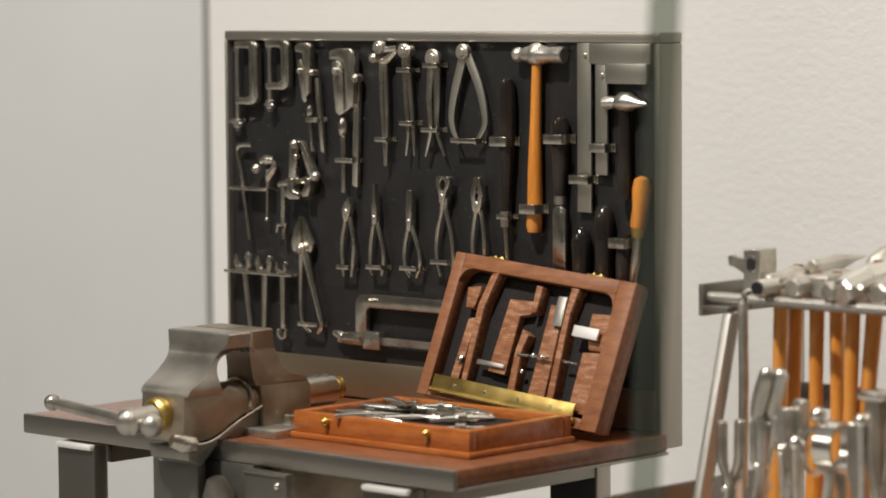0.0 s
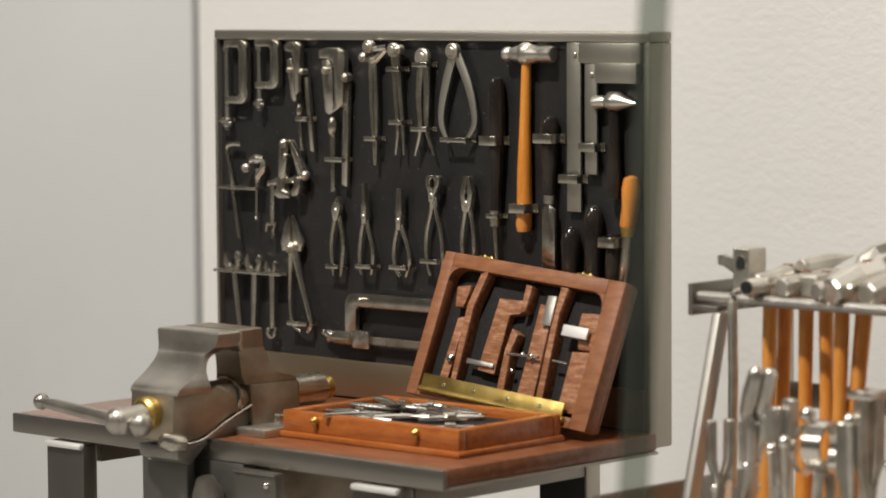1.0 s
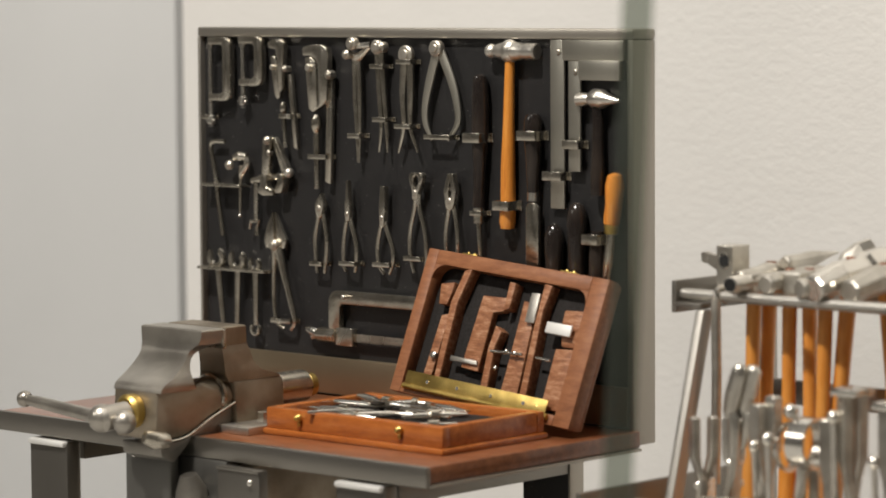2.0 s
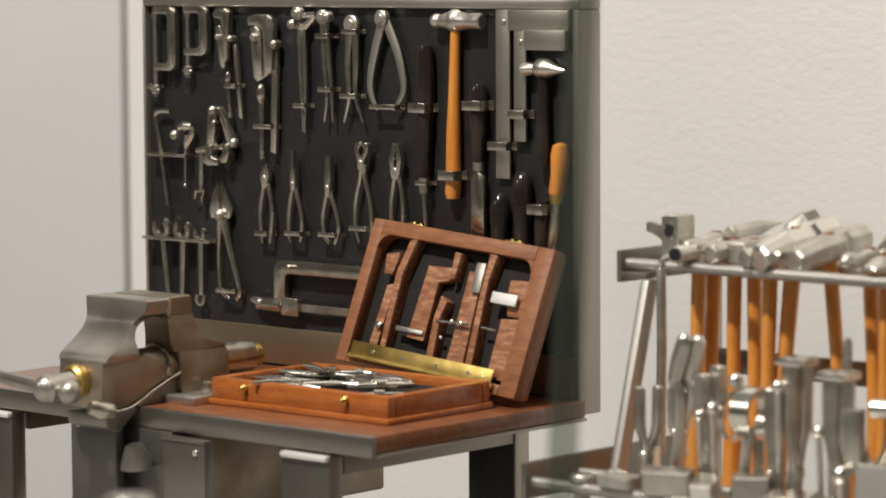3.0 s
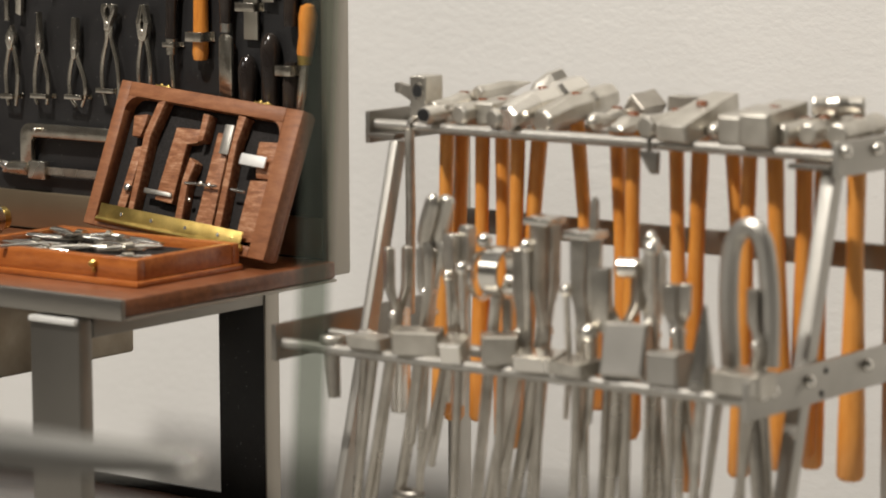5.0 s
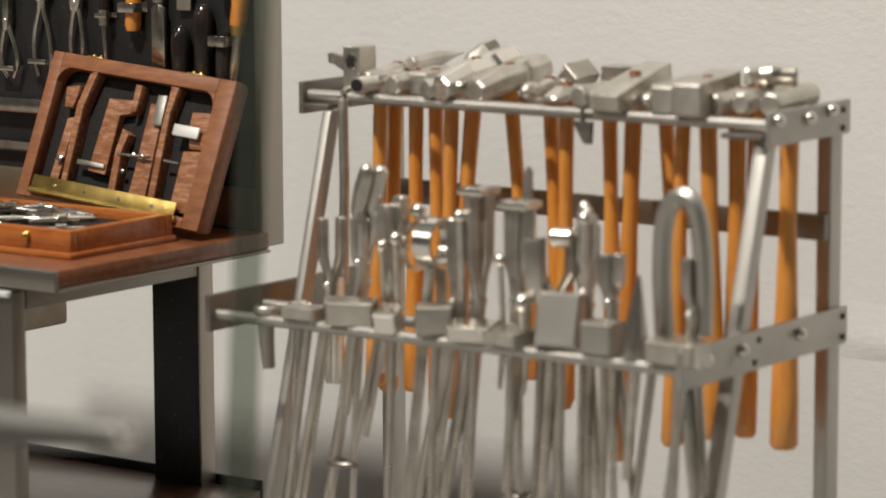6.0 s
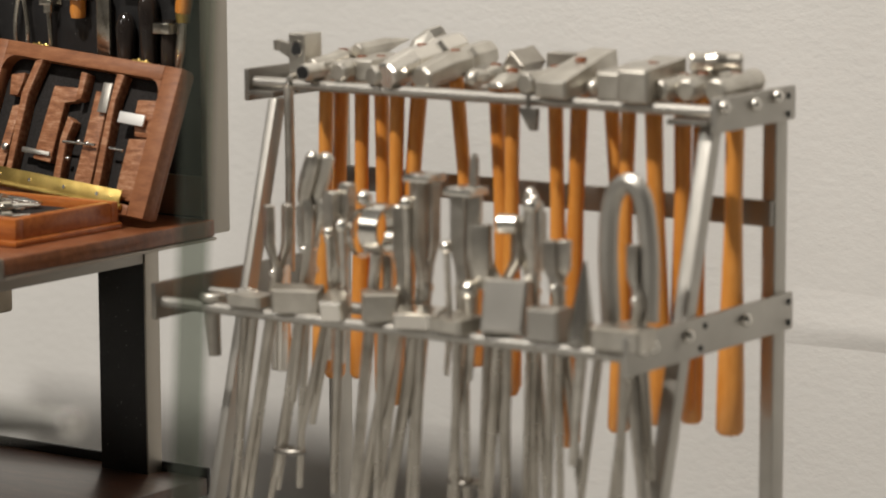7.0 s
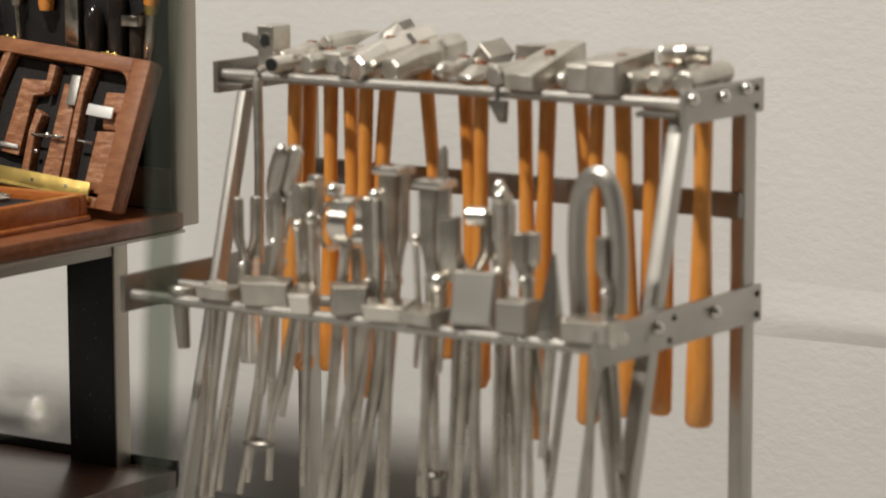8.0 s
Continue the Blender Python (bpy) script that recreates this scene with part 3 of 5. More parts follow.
t = tool("ball_peen_hammer", *(-0.9019, 0.3074), "ball-peen hammer with a bright orange wooden handle", "hammer")
lathe([((-0.9010, 0.3411), 0.0021), ((-0.9014, 0.3294), 0.0023), ((-0.9019, 0.3123), 0.0026), ((-0.9023, 0.2951), 0.0032), ((-0.9024, 0.2804), 0.0034), ((-0.9028, 0.2706), 0.0036), ((-0.9028, 0.2679), 0.0030)], "handle", t, ORANGE)
hx, hz = (-0.9010, 0.3447)
bm = tube([(hx - 0.012, TY, hz), (hx - 0.0085, TY, hz), (hx - 0.005, TY, hz), (hx + 0.005, TY, hz), (hx + 0.0085, TY, hz), (hx + 0.0095, TY, hz), (hx + 0.0150, TY, hz), (hx + 0.0156, TY, hz)], [0.0006, 0.0026, 0.0036, 0.0040, 0.0032, 0.0036, 0.0036, 0.0030], 18)
ball((hx - 0.0105, TY, hz), 0.0032, bm)
ball((hx, TY, hz), 0.0052, bm, (1, 0.8, 1))
tp(t, "head", bm, NICKEL)
clip((-0.9021, 0.2780), 0.0115, 0.0042)

t = tool("file", *(-0.8884, 0.2956), "flat file with a black turned handle", "file")
lathe([((-0.8879, 0.3184), 0.0010), ((-0.8879, 0.3177), 0.0028), ((-0.8879, 0.3155), 0.0040), ((-0.8880, 0.3102), 0.0042), ((-0.8877, 0.2980), 0.0035), ((-0.8881, 0.2883), 0.0028), ((-0.8881, 0.2844), 0.0026)], "handle", t, HANDLE_BLACK)
lathe([((-0.8881, 0.2842), 0.0025), ((-0.8882, 0.2805), 0.0025)], "ferrule", t, BRIGHT)
(ax, az), (bx, bz) = (-0.8917, 0.2779), (-0.8845, 0.2519)
tp(t, "blade", prism([(ax + 0.002, az + 0.002), (bx - 0.002, az + 0.002), (bx, az), (bx, bz), (ax, bz), (ax, az)], 0.0016, "Y", TY - 0.001, 0.0003), STEEL)
clip((-0.8873, 0.3087), 0.0135, 0.0042)


def square(x0, x1, z0, z1, blade, stock, label, y):
    t = tool("try_square", x0, z0, label, "square")
    tp(t, "blade", block((x0, y, z0), (x0 + blade, y + 0.0014, z1), 0.0003), SQUARE)
    tp(t, "stock", block((x0 + blade, y - 0.0015, z1 - stock), (x1, y + 0.0024, z1), 0.0005), SQUARE)
    tp(t, "rivet", disc((x0 + 0.6 * blade, z1 - 0.6 * stock), 0.0012, y - 0.0008, y + 0.0006), PIVOT)


square((-0.8791, 0.3490)[0], (-0.8377, 0.3492)[0], (-0.8773, 0.2776)[1], (-0.8596, 0.3498)[1], 0.0078, 0.0088, "large steel engineer's square hung on the board", 1.0225)
square((-0.8681, 0.3407)[0], (-0.8390, 0.3409)[0], (-0.8661, 0.2939)[1], (-0.8534, 0.3413)[1], 0.0066, 0.0085, "small steel engineer's square hung on the board", 1.0215)
clip((-0.8747, 0.2917), 0.0135, 0.0038)
clip((-0.8642, 0.3055), 0.0115, 0.0038)

t = tool("cross_peen_hammer", *(-0.8518, 0.2968), "small cross-peen hammer with a black handle", "hammer")
lathe([((-0.8517, 0.3230), 0.0024), ((-0.8517, 0.3063), 0.0026), ((-0.8518, 0.2896), 0.0033), ((-0.8518, 0.2844), 0.0030)], "handle", t, HANDLE_BLACK)
hx, hz = (-0.8516, 0.3249)
bm = tube([(hx - 0.0115, TY, hz - 0.0004), (hx - 0.011, TY, hz - 0.0004), (hx - 0.0066, TY, hz), (hx - 0.005, TY, hz), (hx - 0.002, TY, hz + 0.0002), (hx + 0.002, TY, hz + 0.0002), (hx + 0.005, TY, hz), (hx + 0.0115, TY, hz - 0.0004)], [0.0022, 0.0028, 0.0028, 0.0022, 0.0042, 0.0042, 0.0028, 0.0006], 14)
tp(t, "head", bm, NICKEL)

for (px, pz), low, r in (((-0.8761, 0.2713), (-0.8762, 0.2475), 0.0044), ((-0.8634, 0.2810), (-0.8639, 0.2482), 0.0045)):
    t = tool("chisel", px, low[1], "chisel with a rounded black wooden handle", "chisel", "chisels on the board")
    lathe([((px, pz), 0.0012), ((px, pz - 0.0014), 0.0030), ((px, pz - 0.006), r), ((px, pz - 0.016), r * 0.92), ((px, low[1]), r * 0.8)], "handle", t, HANDLE_BLACK)
    lathe([((px, low[1]), r * 0.75), ((px, low[1] - 0.004), r * 0.7)], "ferrule", t, BRIGHT)
    tp(t, "blade", block((px - 0.003, TY - 0.0006, low[1] - 0.03), (px + 0.003, TY + 0.0006, low[1] - 0.004), 0.0003), STEEL)

t = tool("scraper", *(-0.8429, 0.2733), "scraper with an orange wooden handle and brass ferrule", "scraper")
lathe([((-0.8425, 0.2942), 0.0010), ((-0.8425, 0.2931), 0.0032), ((-0.8425, 0.2888), 0.0042), ((-0.8432, 0.2804), 0.0036), ((-0.8441, 0.2751), 0.0036), ((-0.8445, 0.2725), 0.0034)], "handle", t, ORANGE)
lathe([((-0.8445, 0.2723), 0.0032), ((-0.8445, 0.2684), 0.0030)], "ferrule", t, BRASS)
lathe([((-0.8445, 0.2684), 0.0022), ((-0.8458, 0.2564), 0.0026), ((-0.8476, 0.2468), 0.0018)], "blade", t, STEEL)
t = tool("gouge", *(-0.8522, 0.2585), "short gouge with a steel ring below a black handle", "chisel")
lathe([((-0.8519, 0.2693), 0.0026), ((-0.8522, 0.2633), 0.0036), ((-0.8529, 0.2489), 0.0032)], "handle", t, HANDLE_BLACK)
clip((-0.8519, 0.2657), 0.0110, 0.0044)

# small spanners and keys
t = tool("hex_key", *(-1.0866, 0.2811), "bent steel hex key hooked over a bar", "hex key")
tp(t, "rod", strip([(-1.0801, 0.3008), (-1.0870, 0.3006), (-1.0898, 0.2981), (-1.0877, 0.2891), (-1.0845, 0.2705), (-1.0821, 0.2561)], [0.0011] * 6, 1.0, n=6), STEEL)
t = tool("tap_wrench", *(-1.0710, 0.2897), "small steel tap wrench with a sliding bar", "tap wrench")
tp(t, "head", strip([(-1.0740, 0.2933), (-1.0702, 0.2942), (-1.0652, 0.2941)], [0.0016, 0.0024, 0.0016]), STEEL)
tp(t, "jaw", strip([(-1.0656, 0.2938), (-1.0653, 0.2904), (-1.0688, 0.2865), (-1.0696, 0.2831)], [0.0014, 0.0018, 0.0020, 0.0008]), STEEL)
tp(t, "knob", disc((-1.0756, 0.2898), 0.0022, TY - 0.003, TY), PIVOT)
tp(t, "stem", strip([(-1.0695, 0.2897), (-1.0703, 0.2663)], [0.0009, 0.0007], 1.0, curve=False), STEEL)
tp(t, "tip", ball(((-1.0703, 0.2663)[0], TY, (-1.0703, 0.2663)[1]), 0.0010), BRIGHT)
(ax, az), (bx, bz) = (-1.0929, 0.2801), (-1.0670, 0.2802)
part("tool_bar", on_board(block((ax, 1.0180, bz - 0.0006), (bx, BY, bz + 0.0008), 0.0002)), STEEL, board)
t = tool("gear_puller", *(-1.0464, 0.2905), "steel two-armed gear puller", "puller")
tp(t, "arm", prism([(-1.0522, 0.3022), (-1.0512, 0.3038), (-1.0489, 0.3044), (-1.0469, 0.3032), (-1.0475, 0.2962), (-1.0487, 0.2855), (-1.0532, 0.2853), (-1.0526, 0.2943)], 0.0030, "Y", TY - 0.0026, 0.0005), STEEL)
tp(t, "arm", prism([(-1.0477, 0.3039), (-1.0454, 0.3038), (-1.0428, 0.2990), (-1.0369, 0.2890), (-1.0370, 0.2859), (-1.0405, 0.2858), (-1.0431, 0.2920), (-1.0467, 0.3006)], 0.0030, "Y", TY - 0.0012, 0.0005), STEEL)
tp(t, "foot", prism([(-1.0545, 0.2862), (-1.0489, 0.2864), (-1.0493, 0.2807), (-1.0453, 0.2797), (-1.0448, 0.2767), (-1.0516, 0.2763), (-1.0554, 0.2779), (-1.0551, 0.2803), (-1.0533, 0.2816)], 0.0050, "Y", TY - 0.0036, 0.0008), STEEL)
tp(t, "foot", prism([(-1.0432, 0.2876), (-1.0390, 0.2869), (-1.0383, 0.2825), (-1.0398, 0.2781), (-1.0441, 0.2776), (-1.0445, 0.2807), (-1.0425, 0.2827)], 0.0050, "Y", TY - 0.0030, 0.0008), STEEL)
tp(t, "cross_bar", strip([(-1.0621, 0.2829), (-1.0565, 0.2838), (-1.0490, 0.2848), (-1.0402, 0.2858)], [0.0013, 0.0016, 0.0013, 0.0014]), STEEL)
tp(t, "pin", disc((-1.0493, 0.3021), 0.0021, TY - 0.0036, TY), PIVOT)
tp(t, "eye", disc((-1.0483, 0.2964), 0.0012, TY - 0.0032, TY), PIVOT)
tp(t, "knob", ball(((-1.0365, 0.2875)[0], TY - 0.001, (-1.0365, 0.2875)[1]), 0.0024), NICKEL)
t = tool("hook_spanner", *(-1.0591, 0.2715), "slim steel hook spanner", "spanner")
tp(t, "shank", strip([(-1.0593, 0.2826), (-1.0597, 0.2636)], [0.0015, 0.0012], 0.7, curve=False), STEEL)
tp(t, "hook", strip([(-1.0639, 0.2602), (-1.0631, 0.2639), (-1.0570, 0.2642), (-1.0593, 0.2609), (-1.0590, 0.2572)], [0.0008, 0.001, 0.0011, 0.0011, 0.0014], curve=False), STEEL)


def spanner(head, foot, r, label, ring=False):
    t = tool("open_end_spanner", *foot, label, "spanner", "spanners on the board")
    d = Vector((head[0] - foot[0], head[1] - foot[1])).normalized()
    a0 = math.degrees(math.atan2(d.y, d.x))
    gap = arc(head[0], head[1], r, a0 + 38, a0 + 322, 16) + [(head[0] + r * 0.42 * math.cos(radians(a0 - 50)), head[1] + r * 0.42 * math.sin(radians(a0 - 50)))] + arc(head[0], head[1], r * 0.5, a0 + 270, a0 + 90, 6)
    tp(t, "jaw", prism(gap, 0.0024, "Y", TY - 0.0014, 0.0003), STEEL)
    end = (head[0] - d.x * r * 0.8, head[1] - d.y * r * 0.8)
    tp(t, "shank", strip([end, foot], [0.0019, 0.0014], 0.55, curve=False), STEEL)
    if ring:
        low = arc(foot[0], foot[1] - r * 0.5, r * 0.85, 140, 400, 14) + arc(foot[0], foot[1] - r * 0.7, r * 0.38, 380, 160, 6)
        tp(t, "jaw", prism(low, 0.0022, "Y", TY - 0.0012, 0.0003), STEEL)


spanner((-1.0865, 0.2457), (-1.0818, 0.2089), 0.0056, "steel open-end spanner hung in a slotted bar")
spanner((-1.0722, 0.2451), (-1.0737, 0.2081), 0.0055, "steel open-end spanner hung in a slotted bar")
spanner((-1.0604, 0.2439), (-1.0605, 0.2152), 0.0038, "short double-ended spanner hung in a slotted bar", True)
(ax, az), (bx, bz) = (-1.0952, 0.2407), (-1.0498, 0.2408)
part("tool_bar", on_board(block((ax, 1.0165, bz - 0.0005), (bx, BY, bz + 0.0008), 0.0002)), STEEL, board)

# hacksaw
t = tool("hacksaw", *(-1.0052, 0.2142), "steel hacksaw with a straight bow", "saw")
(ax, az), (bx, bz), rr = (-1.0113, 0.2164), (-1.0032, 0.2299), 0.006
top, right = (-0.9870, 0.2350)[1], (-0.8824, 0.2325)[0]
bow = [(ax, az)] + [(ax, top - rr)] + arc(ax + rr, top - rr, rr, 180, 90, 6)[1:] + arc(right - rr, top - rr, rr, 90, 0, 6) + [(right, az), (right - 0.006, az), (right - 0.006, top - 0.0062)] + [(ax + 0.0082, top - 0.0062), (ax + 0.0070, top - 0.0078), (ax + 0.0066, az)]
tp(t, "bow", prism(bow, 0.003, "Y", TY - 0.0015, 0.0004), STEEL)
tp(t, "clip_post", disc((-0.9999, 0.2322), 0.0011, TY - 0.004, TY), PIVOT)
lathe([((-1.0190, 0.2143), 0.0030), ((-1.0176, 0.2141), 0.0036), ((-1.0070, 0.2141), 0.0034), ((-1.0066, 0.2141), 0.0027)], "sleeve", t, STEEL)
tp(t, "wing_nut", strip([(-1.0267, 0.2156), (-1.0234, 0.2150), (-1.0205, 0.2139), (-1.0235, 0.2122)], [0.0012, 0.0022, 0.0024, 0.0012]), BRIGHT)
(cx, cz) = (-1.0063, 0.2149)
tp(t, "blade_holder", block((cx, TY - 0.002, cz - 0.0052), (cx + 0.0105, TY + 0.002, cz + 0.0030), 0.0005), STEEL)
(cx, cz), dx = (-0.9958, 0.2141), 0.0014
teeth = [(cx, cz + 0.0014), (right, cz + 0.0014), (right, cz - 0.0016)]
k = right
while k > cx + dx:
    teeth += [(k - dx * 0.5, cz - 0.0026), (k - dx, cz - 0.0016)]
    k -= dx
tp(t, "saw_blade", prism(teeth + [(cx, cz - 0.0016)], 0.0006, "Y", TY - 0.0003), STEEL)


# ---- vise ----
vise = thing("bench_vise", (-0.976, 0.905, QZ), "heavy worn steel bench vise clamped to the workbench edge", "vise")


def loft(sections, bevel=0.0, bm=None):
    """A forged body through rectangles, top first: (z, x0, x1, y0, y1)."""
    b = bmesh.new()
    rings = [[b.verts.new(q) for q in ((x0, y0, z), (x1, y0, z), (x1, y1, z), (x0, y1, z))] for z, x0, x1, y0, y1 in sections]
    for r, q in zip(rings, rings[1:]):
        for k in range(4):
            b.faces.new((r[k], r[(k + 1) % 4], q[(k + 1) % 4], q[k]))
    b.faces.new(rings[0][::-1])
    b.faces.new(rings[-1])
    if bevel:
        long_edges = [e for e in b.edges if len(e.link_faces) == 2 and e.calc_face_angle(0) > 0.9]
        bmesh.ops.bevel(b, geom=long_edges, offset=bevel, segments=2, affect="EDGES", profile=0.5)
    return merge(bm, b) if bm else b


def curve_sections(keys, steps=22):
    """Sections at even heights through the given ones, eased between them."""
    zs = [k[0] for k in keys][::-1]
    out = []
    for i in range(steps + 1):
        z = zs[-1] + (zs[0] - zs[-1]) * i / steps
        out.append([z] + [float(np.interp(z, zs, [k[c] for k in keys][::-1])) for c in range(1, 5)])
    for _ in range(2):
        out = [out[0]] + [[q[0]] + [(p[c] + 2 * q[c] + r[c]) / 4 for c in range(1, 5)] for p, q, r in zip(out, out[1:], out[2:])] + [out[-1]]
    return out


jaw = loft([(0.2304, -0.9962, -0.9598, 0.8932, 0.9048), (0.2298, -0.9968, -0.9591, 0.8925, 0.9050), (0.2268, -0.9966, -0.9596, 0.8925, 0.9050), (0.2240, -0.9962, -0.9612, 0.8923, 0.9050)])
neck = curve_sections([(0.2240, -0.9960, -0.9618, 0.8923, 0.9040), (0.2224, -0.9960, -0.9645, 0.8920, 0.9000), (0.2205, -0.9955, -0.9665, 0.8915, 0.8950), (0.2175, -0.9945, -0.9650, 0.8885, 0.8912), (0.2140, -0.9930, -0.9630, 0.8830, 0.8890), (0.2110, -0.9910, -0.9605, 0.8765, 0.8882), (0.2085, -0.9892, -0.9596, 0.8705, 0.8882), (0.2060, -0.9890, -0.9600, 0.8698, 0.8900)])
loft(neck, 0.0, jaw)
tp(vise, "sliding_jaw", jaw, CAST)
tp(vise, "jaw_plate", block((-0.9968, 0.9052, 0.2216), (-0.9594, 0.9068, 0.2302), 0.0003), STEEL, "hardened jaw plate")
tp(vise, "slide_block", prism([(0.8700, 0.2072), (0.8690, 0.1905), (0.8712, 0.1858), (0.8846, 0.1866), (0.8925, 0.1893), (0.8983, 0.1927), (0.9060, 0.1962), (0.9135, 0.1985), (0.9135, 0.2010), (0.8960, 0.2070)], 0.0268, "X", -0.9890, 0.0012), RUSTY)
# Paler steel bead draws the highlight line on the slide's lower ridge.
tp(vise, "slide_ridge", tube(smooth_path([(-0.9616, 0.8700, 0.1853), (-0.9616, 0.8846, 0.1861), (-0.9616, 0.8983, 0.1922), (-0.9616, 0.9135, 0.1980)], 5), 0.0006, 8), STEEL, "lower ridge in paler steel for its highlight")
tp(vise, "slide", cylinder((-0.9705, 0.880, 0.2008), (-0.9705, 0.9150, 0.2008), 0.0082, 28, bevel=0.0006), RUSTY)
tp(vise, "slide_collar", cylinder((-0.9705, 0.9062, 0.2008), (-0.9705, 0.9090, 0.2008), 0.0095, 28, bevel=0.0008), STEEL, "bright worn collar")
fixed = loft([(0.2304, -0.9950, -0.9632, 0.9070, 0.9205), (0.2298, -0.9955, -0.9626, 0.9068, 0.9212), (0.2225, -0.9952, -0.9628, 0.9068, 0.9218)])
loft(curve_sections([(0.2224, -0.9800, -0.9630, 0.9070, 0.9222), (0.2190, -0.9772, -0.9622, 0.9075, 0.9232), (0.2140, -0.9766, -0.9615, 0.9075, 0.9250), (0.2105, -0.9766, -0.9608, 0.9075, 0.9290), (0.2082, -0.9780, -0.9608, 0.9090, 0.9390), (0.2070, -0.9800, -0.9608, 0.9095, 0.9400)]), 0.0, fixed)
tp(vise, "fixed_jaw", fixed, RUSTY)
tp(vise, "body", prism([(0.9120, 0.2072), (0.9400, 0.2072), (0.9416, 0.2050), (0.9425, 0.1880), (0.9135, 0.1880), (0.9135, 0.1960)], 0.0205, "X", -0.9812, 0.0014), RUSTY)
tp(vise, "under_jaw", prism([(0.8720, 0.1846), (0.8860, 0.1850), (0.8980, 0.1905), (0.9134, 0.1965), (0.9134, 0.1862), (0.8885, 0.1835), (0.8800, 0.1760), (0.8725, 0.1790)], 0.0240, "X", -0.9870, 0.0008), GUN)
tp(vise, "barrel", cylinder((-0.972, 0.938, 0.1995), (-0.972, 0.9645, 0.1995), 0.0070, 24, bevel=0.0008), STEEL)
tp(vise, "barrel_cap", cylinder((-0.972, 0.9645, 0.1995), (-0.972, 0.9705, 0.1995), 0.0052, 20, bevel=0.0014), BRASS)
tp(vise, "screw_collar", cylinder((-0.976, 0.8640, 0.1978), (-0.976, 0.8705, 0.1978), 0.0072, 24, bevel=0.0014), BRASS, "brass screw collar")
bm = cylinder((-0.976, 0.8500, 0.1958), (-0.974, 0.8650, 0.1974), 0.0054, 22, bevel=0.0018)
ball((-0.9775, 0.8530, 0.1962), 0.0060, bm)
ball((-0.9670, 0.8560, 0.1952), 0.0050, bm)
tp(vise, "screw_head", bm, CAST)
tp(vise, "handle", tube([(-1.0345, 0.8600, 0.1986), (-1.0250, 0.8592, 0.1982), (-0.9790, 0.8535, 0.1962)], [0.0021, 0.0026, 0.0029], 14), CAST)
tp(vise, "handle_knob", ball((-1.0351, 0.8600, 0.1987), 0.0036), CAST)
tp(vise, "clamp_lug", tube([(-0.9640, 0.8640, 0.1885), (-0.9625, 0.8680, 0.1868), (-0.9615, 0.8740, 0.1860)], [0.0026, 0.0042, 0.0036], 14), STEEL)
tp(vise, "base_flange", prism([(0.9050, QZ), (0.9500, QZ), (0.9500, 0.1885), (0.9300, 0.1895), (0.9050, 0.1895)], 0.048, "X", -0.9930, 0.0006), NICKEL)
tp(vise, "bolt", cylinder((-0.9550, 0.9250, 0.1890), (-0.9550, 0.9250, 0.1938), 0.0036, 6, bevel=0.0004), BRIGHT)
tp(vise, "front_plate", prism([(-0.9942, 0.1800), (-0.9658, 0.1830), (-0.9658, 0.1385), (-0.9850, 0.1385), (-0.9942, 0.1440)], 0.0050, "Y", 0.8800, 0.0012), DULL)
tp(vise, "rivet", ball((-0.9880, 0.8798, 0.1772), 0.0013), BRIGHT)
# Dull dark plate filling the gap as the shade of the recess.
tp(vise, "recess_shade", block((-0.9880, 0.8890, 0.1390), (-0.9414, 0.8965, 0.1774), 0.0005), DULL)
tp(vise, "clamp_cone", tube([(-0.9560, 0.8810, 0.1715), (-0.9560, 0.8825, 0.1650), (-0.9560, 0.8828, 0.1615)], [0.0036, 0.0066, 0.0070], 18), CAST)
tp(vise, "side_plate", block((-0.9413, 0.8835, 0.1430), (-0.9165, 0.8887, 0.1765), 0.0008), GUN)
tp(vise, "plate_lip", block((-0.9413, 0.8828, 0.1752), (-0.9165, 0.8834, 0.1765), 0.0002), GUN)
tp(vise, "rivet", ball((-0.9215, 0.8832, 0.1712), 0.0014), BRIGHT)

# ---- open box with fine instruments ----
case = thing("instrument_case", (-0.8945, 0.9155, QZ), "open hinged wooden case with steel instruments on the workbench", "tool case", "", (0, 0, 0.6))
W, D, HB = 0.0995, 0.0630, 0.0115
bm = block((-W / 2 - 0.0012, -0.0012, 0.0), (W / 2 + 0.0012, D + 0.0012, 0.0028), 0.0009)
part("base_moulding", bm, BOXWOOD, case)
for name, lo, hi in (("front_side", (-W / 2, 0, 0.0028), (W / 2, 0.0045, HB)), ("rear_side", (-W / 2, D - 0.0045, 0.0028), (W / 2, D, HB)), ("end_side", (-W / 2, 0.0046, 0.0028), (-W / 2 + 0.0045, D - 0.0046, HB)), ("end_side", (W / 2 - 0.0045, 0.0046, 0.0028), (W / 2, D - 0.0046, HB))):
    part(name, block(lo, hi, 0.0006), BOXWOOD, case)
part("tray", block((-W / 2 + 0.0046, 0.0046, 0.0028), (W / 2 - 0.0046, D - 0.0046, 0.0075)), FELT, case, "dark lined tray")
for x in (-0.030, 0.027):
    bm = cylinder((x, -0.0020, 0.0084), (x, 0.0002, 0.0084), 0.0017, 14, bevel=0.0004)
    block((x - 0.0007, -0.0010, 0.0048), (x + 0.0007, -0.0001, 0.0078), 0.0002, bm=bm)
    ball((x, -0.0020, 0.0084), 0.0013, bm)
    part("catch", bm, BRASS, case, "small round brass catch")

# lid, leaning back a little askew
LID = Matrix.Translation((-0.8899, 0.985, 0.1942)) @ Matrix.Rotation(-0.0162, 4, "Z") @ Matrix.Rotation(-0.3303, 4, "X") @ Matrix.Rotation(0.076, 4, "Y")
TO_CASE = case.matrix_world.inverted() @ LID


